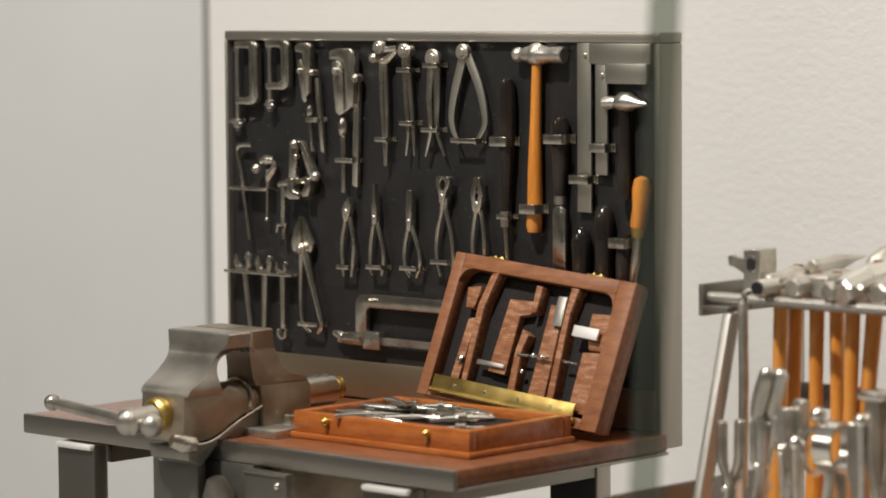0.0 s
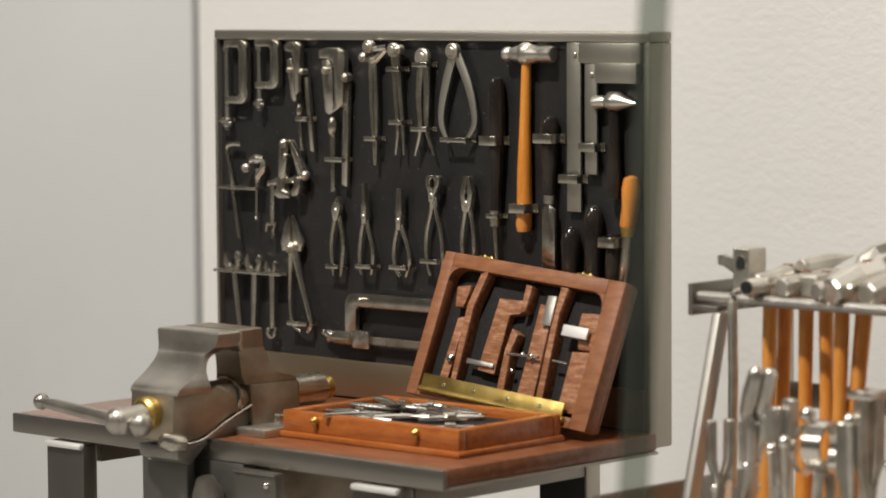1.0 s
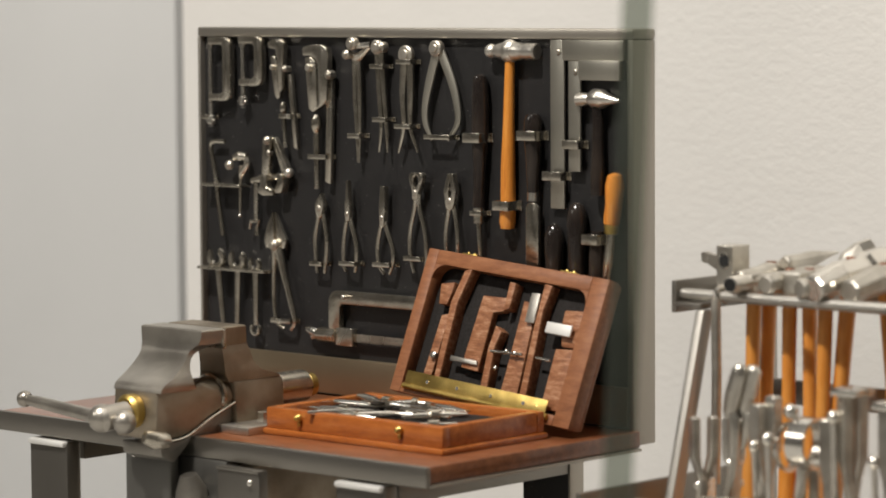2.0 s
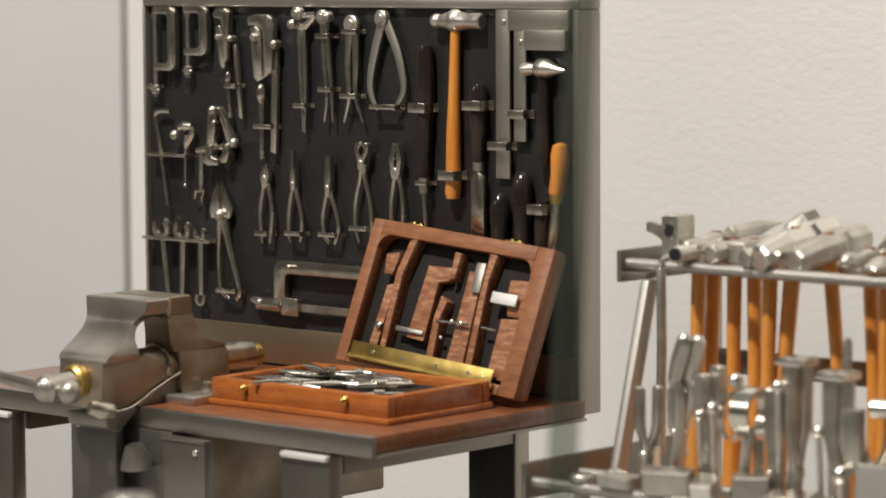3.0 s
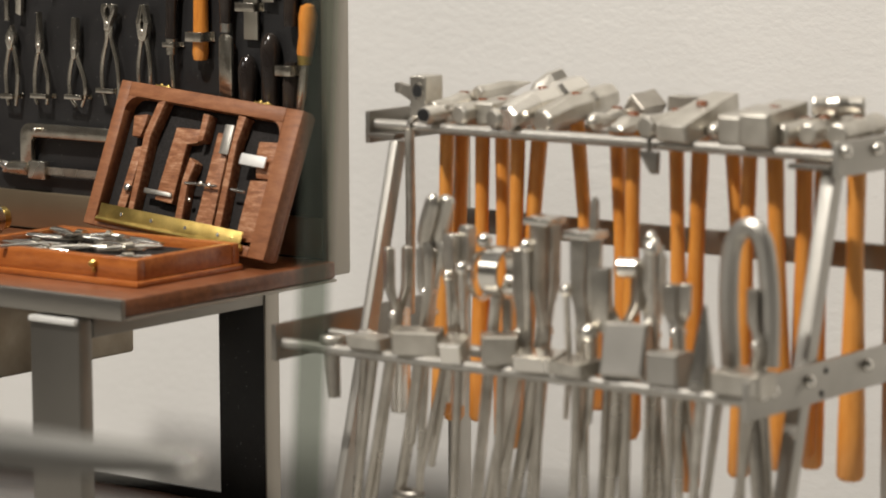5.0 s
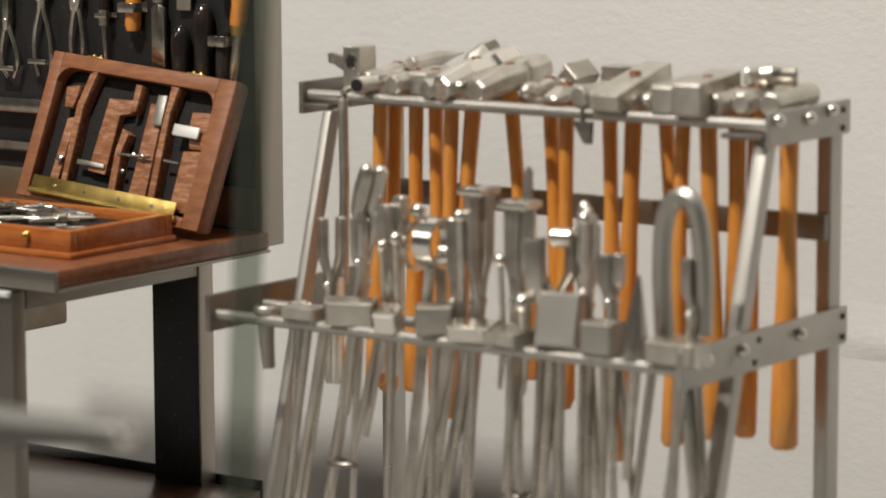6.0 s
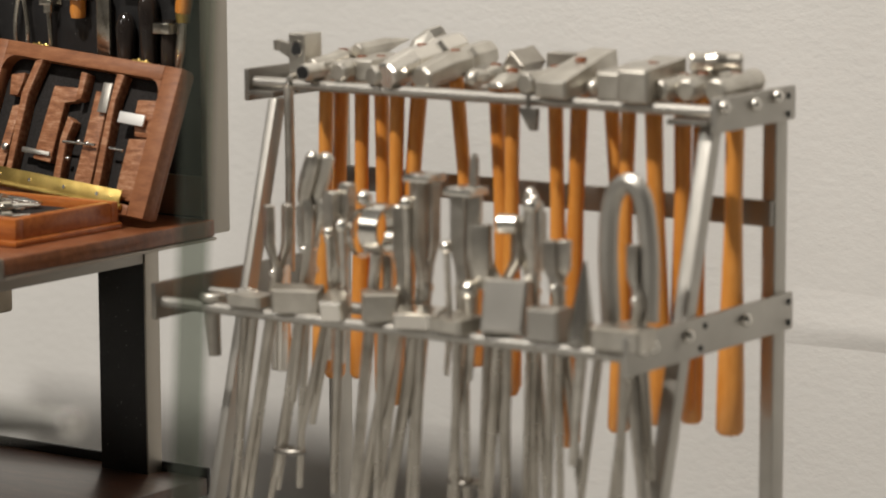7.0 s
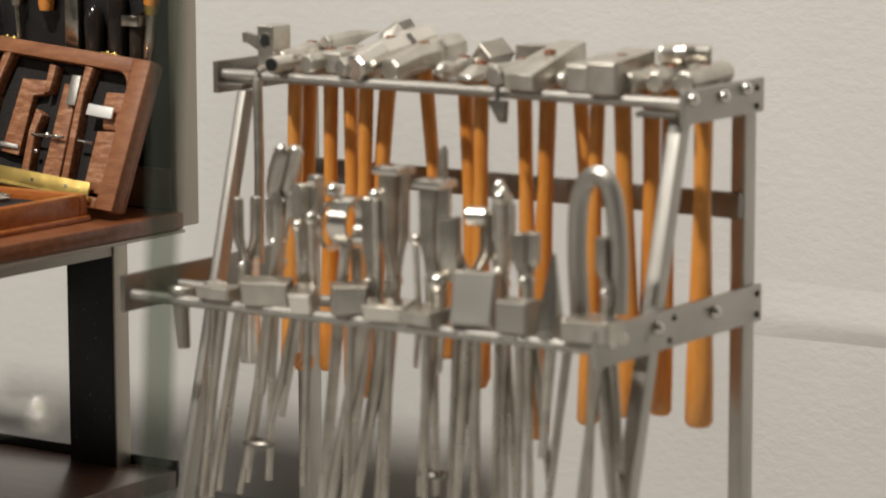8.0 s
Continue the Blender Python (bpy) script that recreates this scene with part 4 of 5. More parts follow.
def lid_part(name, bm, mat, parent=None, label=""):
    bmesh.ops.transform(bm, matrix=TO_CASE @ Matrix.Diagonal((1, 0.68, 1, 1)), verts=bm.verts)
    return part(name, bm, mat, parent or case, label)


LW, LH, LT = 0.052, 0.0645, 0.0145
lid = lid_part("lid", block((-LW + 0.0008, 0.0105, 0.0008), (LW + 0.0014, LT, LH - 0.0008), 0.0008), RIMWOOD, None, "walnut lid with fitted compartments")
lid_part("lining", block((-LW + 0.004, 0.0092, 0.004), (LW - 0.004, 0.0104, LH - 0.004)), FELT, lid)
RIM = 0.0062
lid_part("rim", block((-LW, 0, 0), (-LW + RIM, 0.0104, LH), 0.0006), RIMWOOD, lid)
lid_part("rim", block((LW - RIM - 0.001, 0, 0), (LW + 0.0022, 0.0104, LH), 0.0006), RIMWOOD, lid)
lid_part("rim", block((-LW + RIM, 0, LH - 0.0062), (LW - RIM - 0.001, 0.0104, LH), 0.0006), RIMWOOD, lid)
lid_part("rim", block((-LW + RIM, 0, 0), (LW - RIM - 0.001, 0.0104, 0.0045), 0.0006), RIMWOOD, lid)
# rounded inner corners
for sx, xa in ((1, -LW + RIM), (-1, LW - RIM - 0.001)):
    za, r = LH - 0.0062, 0.0065
    fil = [(xa, za)] + [(xa + sx * r * (1 - math.cos(a)), za - r * (1 - math.sin(a))) for a in (radians(90 - 15 * k) for k in range(7))]
    lid_part("corner_fillet", prism(fil, 0.0100, "Y", 0.0001), RIMWOOD, lid)


def slat(points, y0, label=""):
    return lid_part("divider", prism(points, 0.0090 - y0, "Y", y0, 0.0003), WALNUT, lid, label)


slat([(-0.0411, 0.0502), (-0.0334, 0.0518), (-0.0334, 0.0472), (-0.0344, 0.0417), (-0.0391, 0.0413)], 0.0030)
slat([(-0.0356, 0.0367), (-0.0312, 0.0379), (-0.0319, 0.0067), (-0.0368, 0.0067)], 0.0030)
slat([(-0.0277, 0.0575), (-0.0235, 0.0591), (-0.0269, 0.0430), (-0.0252, 0.0090), (-0.0282, 0.0086), (-0.0307, 0.0430)], 0.0004)
slat([(-0.0150, 0.0485), (-0.0008, 0.0493), (-0.0010, 0.0435), (-0.0069, 0.0421), (-0.0063, 0.0158), (-0.0164, 0.0163)], 0.0034)
slat([(-0.0004, 0.0561), (0.0031, 0.0559), (0.0032, 0.0448), (0.0003, 0.0437)], 0.0008)
slat([(-0.0017, 0.0366), (0.0023, 0.0347), (0.0007, 0.0274), (0.0035, 0.0049), (-0.0005, 0.0050), (-0.0026, 0.0264)], 0.0012)
slat([(0.0088, 0.0494), (0.0152, 0.0491), (0.0169, 0.0401), (0.0193, 0.0070), (0.0094, 0.0069), (0.0096, 0.0171)], 0.0036)
slat([(0.0195, 0.0579), (0.0238, 0.0577), (0.0224, 0.0464), (0.0260, 0.0086), (0.0224, 0.0085), (0.0198, 0.0410)], 0.0006)
slat([(0.0330, 0.0487), (0.0438, 0.0497), (0.0452, 0.0338), (0.0363, 0.0334), (0.0332, 0.0418)], 0.0034)
slat([(0.0336, 0.0320), (0.0447, 0.0332), (0.0467, 0.0067), (0.0341, 0.0060), (0.0338, 0.0173)], 0.0034)
lid_part("spring_clip", block(((0.0272, 0.0397)[0], -0.0006, (0.0371, 0.0399)[1] - 0.0022), ((0.0414, 0.0405)[0], 0.0010, (0.0371, 0.0399)[1] + 0.0026), 0.0003), PALE_SHEEN, lid, "steel plate coloured pale for its reflection")
lid_part("steel_blade", prism([(0.0133, 0.0533), (0.0182, 0.0535), (0.0190, 0.0407), (0.0137, 0.0406)], 0.0012, "Y", 0.0010, 0.0002), NICKEL, lid)
lid_part("steel_bar", prism([(-0.0230, 0.0203), (-0.0073, 0.0202), (-0.0066, 0.0183), (-0.0229, 0.0180)], 0.0020, "Y", 0.0016, 0.0003), NICKEL, lid)
a, b = (-0.0006, 0.0255), (0.0176, 0.0266)
lid_part("pin", cylinder((a[0], 0.0008, a[1]), (b[0], 0.0008, b[1]), 0.0006, 8), BRIGHT, lid)
for q in ((0.0084, 0.0264), (0.0134, 0.0264)):
    lid_part("stud", ball((q[0], 0.0006, q[1]), 0.0012), BRIGHT, lid)
a, b = (0.0255, 0.0265), (0.0333, 0.0265)
lid_part("pin", cylinder((a[0], 0.0014, a[1]), (b[0], 0.0014, b[1]), 0.0006, 8), BRIGHT, lid)
a = (-0.0328, 0.0188)
lid_part("stud", cylinder((a[0], 0.0002, a[1]), (a[0], 0.0040, a[1]), 0.0016, 12, bevel=0.0004), BRIGHT, lid)
a = (0.0033, 0.0189)
lid_part("stud", ball((a[0], 0.0030, a[1]), 0.0011), BRIGHT, lid)
for u in (-0.028, 0.030):
    bm = block((u - 0.0045, 0.0010, LH - 0.0001), (u + 0.0045, 0.0050, LH + 0.0006), 0.0002)
    ball((u - 0.002, 0.003, LH + 0.0006), 0.0010, bm)
    ball((u + 0.002, 0.003, LH + 0.0006), 0.0010, bm)
    lid_part("catch_plate", bm, BRASS, lid, "brass catch plate on the lid's edge")
# hinge
lid_part("hinge_leaf", block((-0.0435, -0.0012, 0.0030), (0.040, -0.0002, 0.0100), 0.0002), BRASS, lid, "long polished brass hinge leaf")
bm = cylinder((-0.0435, -0.0018, 0.0030), (0.042, -0.0018, 0.0030), 0.0013, 12)
lid_part("hinge_knuckle", bm, BRASS, lid)
for u in (-0.030, -0.012, 0.008, 0.027):
    lid_part("hinge_screw", cylinder((u, -0.0016, 0.0066), (u, -0.0010, 0.0066), 0.0009, 10), BRIGHT, lid)

# instruments lying in the tray
rnd = random.Random(7)
for k in range(17):
    x, y = rnd.uniform(-0.040, 0.036), 0.009 + 0.045 * ((k * 0.618) % 1.0)
    ang, ln, r = rnd.uniform(-0.5, 0.5) + (1.3 if k % 5 == 0 else 0), rnd.uniform(0.016, 0.034), rnd.uniform(0.0012, 0.0023)
    ins = thing("drawing_instrument", tuple(case.matrix_world @ Vector((x, y, 0.0075))), "small polished steel instrument lying in the open case", "instrument", "instruments in the case", (0, 0, math.degrees(ang)))
    lift = r + 0.0004 + (0.0022 if k % 3 == 0 else 0.0)
    part("shaft", tube([(-ln / 2, 0, lift), (-ln * 0.2, 0, lift), (ln * 0.25, 0, lift), (ln / 2, 0, lift)], [r * 0.6, r, r * 0.9, r * 0.35], 10), BRIGHT, ins)
    if k % 2:
        part("collar", cylinder((-ln * 0.1, 0, lift), (ln * 0.05, 0, lift), r * 1.7, 14, bevel=0.0003), STEEL, ins)
    else:
        part("blade", block((ln * 0.1, -r * 1.5, lift - 0.0005), (ln * 0.48, r * 1.5, lift + 0.0005), 0.0003), BRIGHT, ins)

# ---- rack with hammers and tongs ----
RX0, RX1, RB, RT, RL = -0.787, -0.569, 1.044, 0.994, 0.9345
rack = thing("tool_rack", (-0.68, 1.0, 0), "welded bare steel stand with two tiers of rails", "tool rack")


def on_rack(bm):
    bmesh.ops.translate(bm, vec=(0.68, -1.0, 0), verts=bm.verts)
    return bm


# Left side bars are given a darker colour than the right ones.
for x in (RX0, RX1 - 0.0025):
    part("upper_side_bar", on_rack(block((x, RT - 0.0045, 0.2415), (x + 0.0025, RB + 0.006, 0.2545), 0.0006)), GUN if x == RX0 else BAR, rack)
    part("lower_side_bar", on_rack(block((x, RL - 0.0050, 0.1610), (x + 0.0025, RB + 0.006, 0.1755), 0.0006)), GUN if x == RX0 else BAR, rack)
for x in (RX0 + 0.003, RX1 - 0.0088):
    part("rear_post", on_rack(block((x, RB - 0.004, 0), (x + 0.0062, RB + 0.005, 0.252), 0.0008)), BAR, rack)
part("top_rail", on_rack(cylinder((RX0, RT, 0.2490), (RX1, RT, 0.2490), 0.0023)), BAR, rack)
part("rear_top_rail", on_rack(cylinder((RX0, RT + 0.027, 0.2490), (RX1, RT + 0.027, 0.2490), 0.0023)), BAR, rack)
part("front_rail", on_rack(cylinder((RX0, RL, 0.1675), (RX1, RL, 0.1675), 0.0023)), BAR, rack)
part("middle_rail", on_rack(cylinder((RX0, RL + 0.029, 0.1675), (RX1, RL + 0.029, 0.1675), 0.0023)), BAR, rack)
part("back_bar", on_rack(block((RX0 + 0.003, RB - 0.0075, 0.2015), (RX1 - 0.003, RB - 0.0042, 0.2115), 0.0005)), GUN, rack)
for x, wx in ((RX0 + 0.0135, 0.0042), (RX1 - 0.0090, 0.0062)):
    fwd = 0.005 if x > -0.7 else 0.0
    bm = prism([(RT - 0.0062 + fwd, 0.2435), (RT + 0.0010 + fwd, 0.2435), (RT - 0.0640 + fwd, 0.0), (RT - 0.0720 + fwd, 0.0)], wx, "X", x, 0.0008)
    part("slanted_leg", on_rack(bm), BAR, rack)


def bolt_head(x, y, z, r=0.0021):
    bm = cylinder((x, y, z), (x + 0.0009, y, z), r, 14)
    ball((x + 0.0007, y, z), r, bm, (0.95, 1, 1))
    part("rivet", on_rack(bm), BRIGHT, rack)


for y, z in ((0.9940, 0.2510), (1.0170, 0.2500), (1.0340, 0.2515), (0.9380, 0.1700), (0.9450, 0.1700), (0.9700, 0.1700), (1.0120, 0.1700)):
    bolt_head(RX1 + 0.0002, y, z, 0.0026)
# Dark discs laid on the bar as the shade inside its holes.
for y, z in ((1.0440, 0.2510), (1.0440, 0.2440), (0.9830, 0.1720), (0.9800, 0.1640), (1.0460, 0.1720), (1.0460, 0.1640)):
    part("bolt_hole_shade", on_rack(cylinder((RX1 - 0.0002, y, z), (RX1 + 0.0004, y, z), 0.0012, 12)), DARK_GAP, rack)
# angle pieces on which the rails rest
part("corner_plate", on_rack(block((RX0 + 0.0026, RT - 0.006, 0.2440), (RX0 + 0.016, RT + 0.006, 0.2460), 0.0004)), GUN, rack)
part("corner_plate", on_rack(block((RX1 - 0.020, RT - 0.006, 0.2440), (RX1 - 0.0026, RT + 0.006, 0.2460), 0.0004)), GUN, rack)


# ---- hammers on the upper rails ----
def head_bar(sections, facets=8, turn=22.5):
    """A forged head along y: (y, half width, half height, z) at each section."""
    b = bmesh.new()
    rings = []
    for y, w, h, z in sections:
        ring = []
        for k in range(facets):
            a = radians(turn + 360 / facets * k)
            c, s = math.cos(a), math.sin(a)
            q = max(abs(c), abs(s)) if facets == 4 else 1.0
            ring.append(b.verts.new((w * c / q, y, z + h * s / q)))
        rings.append(ring)
    for r, s in zip(rings, rings[1:]):
        for k in range(facets):
            b.faces.new((r[k], r[(k + 1) % facets], s[(k + 1) % facets], s[k]))
    b.faces.new(rings[0][::-1])
    b.faces.new(rings[-1])
    return b


def sect(L, f, w, rows, facets, turn):
    """A head of length L, the share f of it in front of the handle; rows: share along it, width, height and centre height, in half widths w."""
    return head_bar([(L * (u - f), w * a, w * h, w * c) for u, a, h, c in rows], facets, turn)


HEADS = {
    "sledge": lambda L, w, f: sect(L, f, w, [(0, 0.78, 0.78, 1), (0.06, 1, 1, 1), (0.42, 0.94, 0.96, 1), (0.58, 0.94, 0.96, 1), (0.94, 1, 1, 1), (1, 0.78, 0.78, 1)], 8, 22.5),
    "cross": lambda L, w, f: sect(L, f, w, [(0, 0.8, 0.8, 1), (0.05, 1, 1, 1), (0.3, 0.86, 0.9, 1), (0.56, 1, 1, 1), (0.8, 0.96, 0.5, 1.15), (1, 0.9, 0.14, 1.25)], 8, 22.5),
    "wedge": lambda L, w, f: sect(L, f, w, [(0, 0.8, 0.7, 0.72), (0.03, 0.92, 0.78, 0.78), (0.34, 1.04, 1, 1), (0.60, 1.04, 1, 1), (0.64, 0.9, 0.92, 1.0), (0.70, 0.98, 0.96, 1.1), (0.97, 0.98, 0.96, 1.12), (1, 0.85, 0.84, 1.12)], 8, 22.5),
    "square": lambda L, w, f: sect(L, f, w, [(0, 0.86, 0.86, 1), (0.05, 1, 1, 1), (0.5, 0.92, 0.96, 1), (0.95, 1, 1, 1), (1, 0.86, 0.86, 1)], 4, 45),
    "slab": lambda L, w, f: sect(L, f, w, [(0, 1.1, 0.5, 0.62), (0.04, 1.2, 0.6, 0.65), (0.45, 1.1, 0.82, 0.86), (0.8, 0.96, 0.98, 1.05), (0.97, 0.96, 0.98, 1.15), (1, 0.86, 0.88, 1.15)], 4, 45),
    "fuller": lambda L, w, f: sect(L, f, w, [(0, 0.9, 0.3, 0.7), (0.3, 0.95, 0.85, 0.95), (0.7, 0.9, 0.9, 1), (1, 0.55, 0.55, 1)], 6, 0),
    "round": lambda L, w, f: sect(L, f, w, [(0, 0.82, 0.82, 1), (0.05, 0.95, 0.95, 1), (0.3, 0.86, 0.86, 1), (0.5, 1.1, 1.05, 1), (0.7, 0.9, 0.9, 1), (0.95, 0.95, 0.95, 1), (1, 0.8, 0.8, 1)], 14, 0),
    "ball": lambda L, w, f: sect(L, f, w, [(0, 0.2, 0.2, 1), (0.04, 0.6, 0.6, 1), (0.12, 0.85, 0.85, 1), (0.24, 0.72, 0.72, 1), (0.32, 0.55, 0.55, 1), (0.5, 1, 1, 1), (0.66, 0.6, 0.6, 1), (0.76, 0.9, 0.9, 1), (0.96, 0.9, 0.9, 1), (1, 0.75, 0.75, 1)], 14, 0),
}
RAIL = 0.2512


def hammer(kind, top, foot, L, w, yaw=0.0, pitch=0.0, dy=0.0, f=0.5, r=0.0042, mat=None, lift=0.0, label="forged hammer head on an orange wooden handle, hung between rails"):
    x, z = top
    pitch *= 0.7
    lift += 0.0135 * math.tan(radians(pitch)) - 0.0006
    k = 1 + dy / 1.0075
    x, foot = x * k, (foot[0] * k, foot[1])
    h = thing("smith_hammer", (x, 1.0075 + dy, RAIL + lift), label, "hammer", "hammers on the rack")
    bm = HEADS[kind](L, w, f)
    bmesh.ops.transform(bm, matrix=pose(0, 0, 0, pitch, 0, yaw), verts=bm.verts)
    bmesh.ops.bevel(bm, geom=[e for e in bm.edges if len(e.link_faces) == 2 and e.calc_face_angle(0) > 0.5], offset=0.00035, segments=1, affect="EDGES")
    part("head", bm, mat or FORGED, h, smooth=False)
    e = Vector((foot[0] - x, 0, foot[1] - RAIL - lift))
    a = Vector((0, 0, w))
    pts = [a, a.lerp(e, 0.12), a.lerp(e, 0.35), a.lerp(e, 0.62), a.lerp(e, 0.86), a.lerp(e, 0.985), e]
    part("handle", tube(pts, [r * 0.72, r * 0.72, r * 0.66, r * 0.86, r * 1.04, r * 1.06, r * 0.8], 12), ORANGE, h, "oiled orange wooden handle")
    part("eye_wedge", tube([(0, 0, 2 * w - 0.0020), (0, 0.0006, 2 * w - 0.0001), (0, 0.0006, 2 * w + 0.0002)], [0.0019, 0.0018, 0.0012], 10, 1.3), CHERRY, h, "wooden handle end showing in the eye")
    return h


hammer("square", (-0.7588, 0.2427), (-0.7624, 0.1315), 0.022, 0.0038, 6, 0, -0.004, 0.35)
hammer("round", (-0.7508, 0.2431), (-0.7561, 0.1275), 0.038, 0.0040, -4, 9, 0.006, 0.50, lift=0.002)
hammer("sledge", (-0.7412, 0.2437), (-0.7430, 0.1301), 0.030, 0.0045, -4, 5, 0, 0.5)
hammer("square", (-0.7318, 0.2430), (-0.7306, 0.1233), 0.026, 0.0047, 2, 3, 0.004, 0.5)
hammer("cross", (-0.7238, 0.2435), (-0.7273, 0.1218), 0.030, 0.0042, -8, 2, -0.003, 0.5)
hammer("wedge", (-0.7122, 0.2436), (-0.7244, 0.1355), 0.042, 0.0068, -12, 13, 0.002, 0.46, r=0.0048, mat=BRIGHT)
hammer("wedge", (-0.6962, 0.2445), (-0.6847, 0.1397), 0.040, 0.0060, -10, 11, 0.006, 0.48)
hammer("ball", (-0.6773, 0.2450), (-0.6711, 0.1299), 0.032, 0.0045, -8, 3, 0.004, 0.5)
hammer("fuller", (-0.6694, 0.2450), (-0.6703, 0.1340), 0.024, 0.0044, -4, 0, -0.004, 0.5)
hammer("cross", (-0.6499, 0.2448), (-0.6470, 0.1321), 0.034, 0.0048, -6, 4, 0.003, 0.55)
hammer("slab", (-0.6385, 0.2446), (-0.6438, 0.1139), 0.036, 0.0062, -6, 10, 0, 0.52, r=0.0048)
hammer("ball", (-0.6252, 0.2445), (-0.6162, 0.1359), 0.030, 0.0040, 4, 0, 0.007, 0.55)
hammer("square", (-0.6166, 0.2442), (-0.6207, 0.1222), 0.032, 0.0056, 2, 5, 0, 0.5)
hammer("square", (-0.6064, 0.2444), (-0.6021, 0.1277), 0.034, 0.0066, 4, 6, -0.002, 0.5, r=0.0048)
hammer("round", (-0.5934, 0.2442), (-0.5932, 0.1320), 0.032, 0.0046, -6, 4, 0.005, 0.5, r=0.0048)
hammer("sledge", (-0.5852, 0.2440), (-0.5888, 0.1271), 0.034, 0.0048, 6, 4, 0.010, 0.45)
hammer("round", (-0.5711, 0.2427), (-0.5721, 0.1236), 0.036, 0.0050, 4, 3, 0.014, 0.5, r=0.0052)


# loose heads lying across the others
def loose_head(name, x, y, z, kind, L, w, yaw, pitch=0.0, roll=0.0, mat=None, label="loose forged steel head lying on top of the hammers"):
    s = thing(name, (x, y, z), label, "tool head", "loose heads on the rack", (0, 0, yaw))
    bm = HEADS[kind](L, w, 0.5)
    bmesh.ops.transform(bm, matrix=pose(0, 0, 0, pitch, roll, 0), verts=bm.verts)
    bmesh.ops.bevel(bm, geom=[e for e in bm.edges if len(e.link_faces) == 2 and e.calc_face_angle(0) > 0.5], offset=0.0003, segments=1, affect="EDGES")
    part("head", bm, mat or FORGED, s, smooth=False)
    return s


sw = thing("bored_swage", (-0.7650, 1.0010, 0.2513), "tall bored steel swage with a tapered tail on the rack's end", "tool head", "loose heads on the rack")
bm = block((-0.0038, -0.0055, 0.0), (0.0042, 0.0060, 0.0178), 0.0004)
part("block", bm, FORGED, sw, smooth=False)
bm = tube([(-0.0030, 0.0005, 0.0095), (-0.0105, -0.0010, 0.0120), (-0.0125, -0.0014, 0.0125), (-0.0136, -0.0016, 0.0124)], [0.0048, 0.0028, 0.0030, 0.0024], 4, 0.8, flat=(0, 1, 0))
part("tail", bm, CAST, sw, smooth=False)
# Near-black discs colour in the shade of the bores.
part("bore", cylinder((0.0004, -0.0060, 0.0118), (0.0004, -0.0050, 0.0118), 0.0023, 16), DARK_GAP, sw, "dark disc as the shade in a bored hole")
part("bore_rim", tube([(0.0004 + 0.0026 * math.cos(a), -0.0057, 0.0118 + 0.0032 * math.sin(a)) for a in (2 * math.pi * k / 18 for k in range(19))], 0.0004, 6), BRIGHT, sw)
part("bore", cylinder((0.0100, -0.0150, 0.0032), (0.0100, -0.0141, 0.0034), 0.0027, 16), DARK_GAP, sw, "dark disc as the shade in a hollow face")
part("socket", tube([(0.0100, -0.0145, 0.0032), (0.0100, -0.0135, 0.0032), (0.0105, 0.0050, 0.0040)], [0.0032, 0.0036, 0.0036], 16), NICKEL, sw)
loose_head("hot_chisel", -0.7480, 1.030, 0.2590, "cross", 0.030, 0.0034, -6, 4)
loose_head("pick_head", -0.7235, 1.030, 0.2610, "fuller", 0.018, 0.0048, -40, 32)
loose_head("square_swage", -0.6770, 1.024, 0.2560, "square", 0.013, 0.0046, -10, 8, 40, CAST)
loose_head("flat_set", -0.6590, 1.032, 0.2560, "square", 0.017, 0.0040, -84, 0, 0, CAST)
loose_head("round_stake", -0.5900, 1.026, 0.2600, "round", 0.020, 0.0040, -60, 0, 0)
bl = thing("hanging_blade", (-0.6508, 0.9885, 0.2380), "small dark steel blade hanging under the top rail", "blade", "loose heads on the rack")
part("blade", prism([(-0.0040, 0.0085), (0.0050, 0.0085), (0.0045, 0.0), (0.0015, 0.0)], 0.0022, "Y", 0.0, 0.0003), GUN, bl)
part("hook", tube([(0.0005, 0.001, 0.0080), (0.0005, 0.0010, 0.0135)], 0.0010, 8), GUN, bl)

# hook that grips the top rail
hk = thing("rail_hook", ((-0.7655, 0.2491)[0], RT, 0.2490), "thin steel rod hooked over the top rail", "hook")
ring = [(0, 0.0034 * math.cos(a), 0.0034 * math.sin(a)) for a in (radians(-60 + 30 * k) for k in range(10))]
part("hook", tube(ring, 0.0011, 8), BRIGHT, hk)
part("rod", tube([(0, -0.0030, -0.001), (0.0006, -0.0032, -0.03), (0.0002, -0.0034, -0.075)], 0.0020, 10), NICKEL, hk)


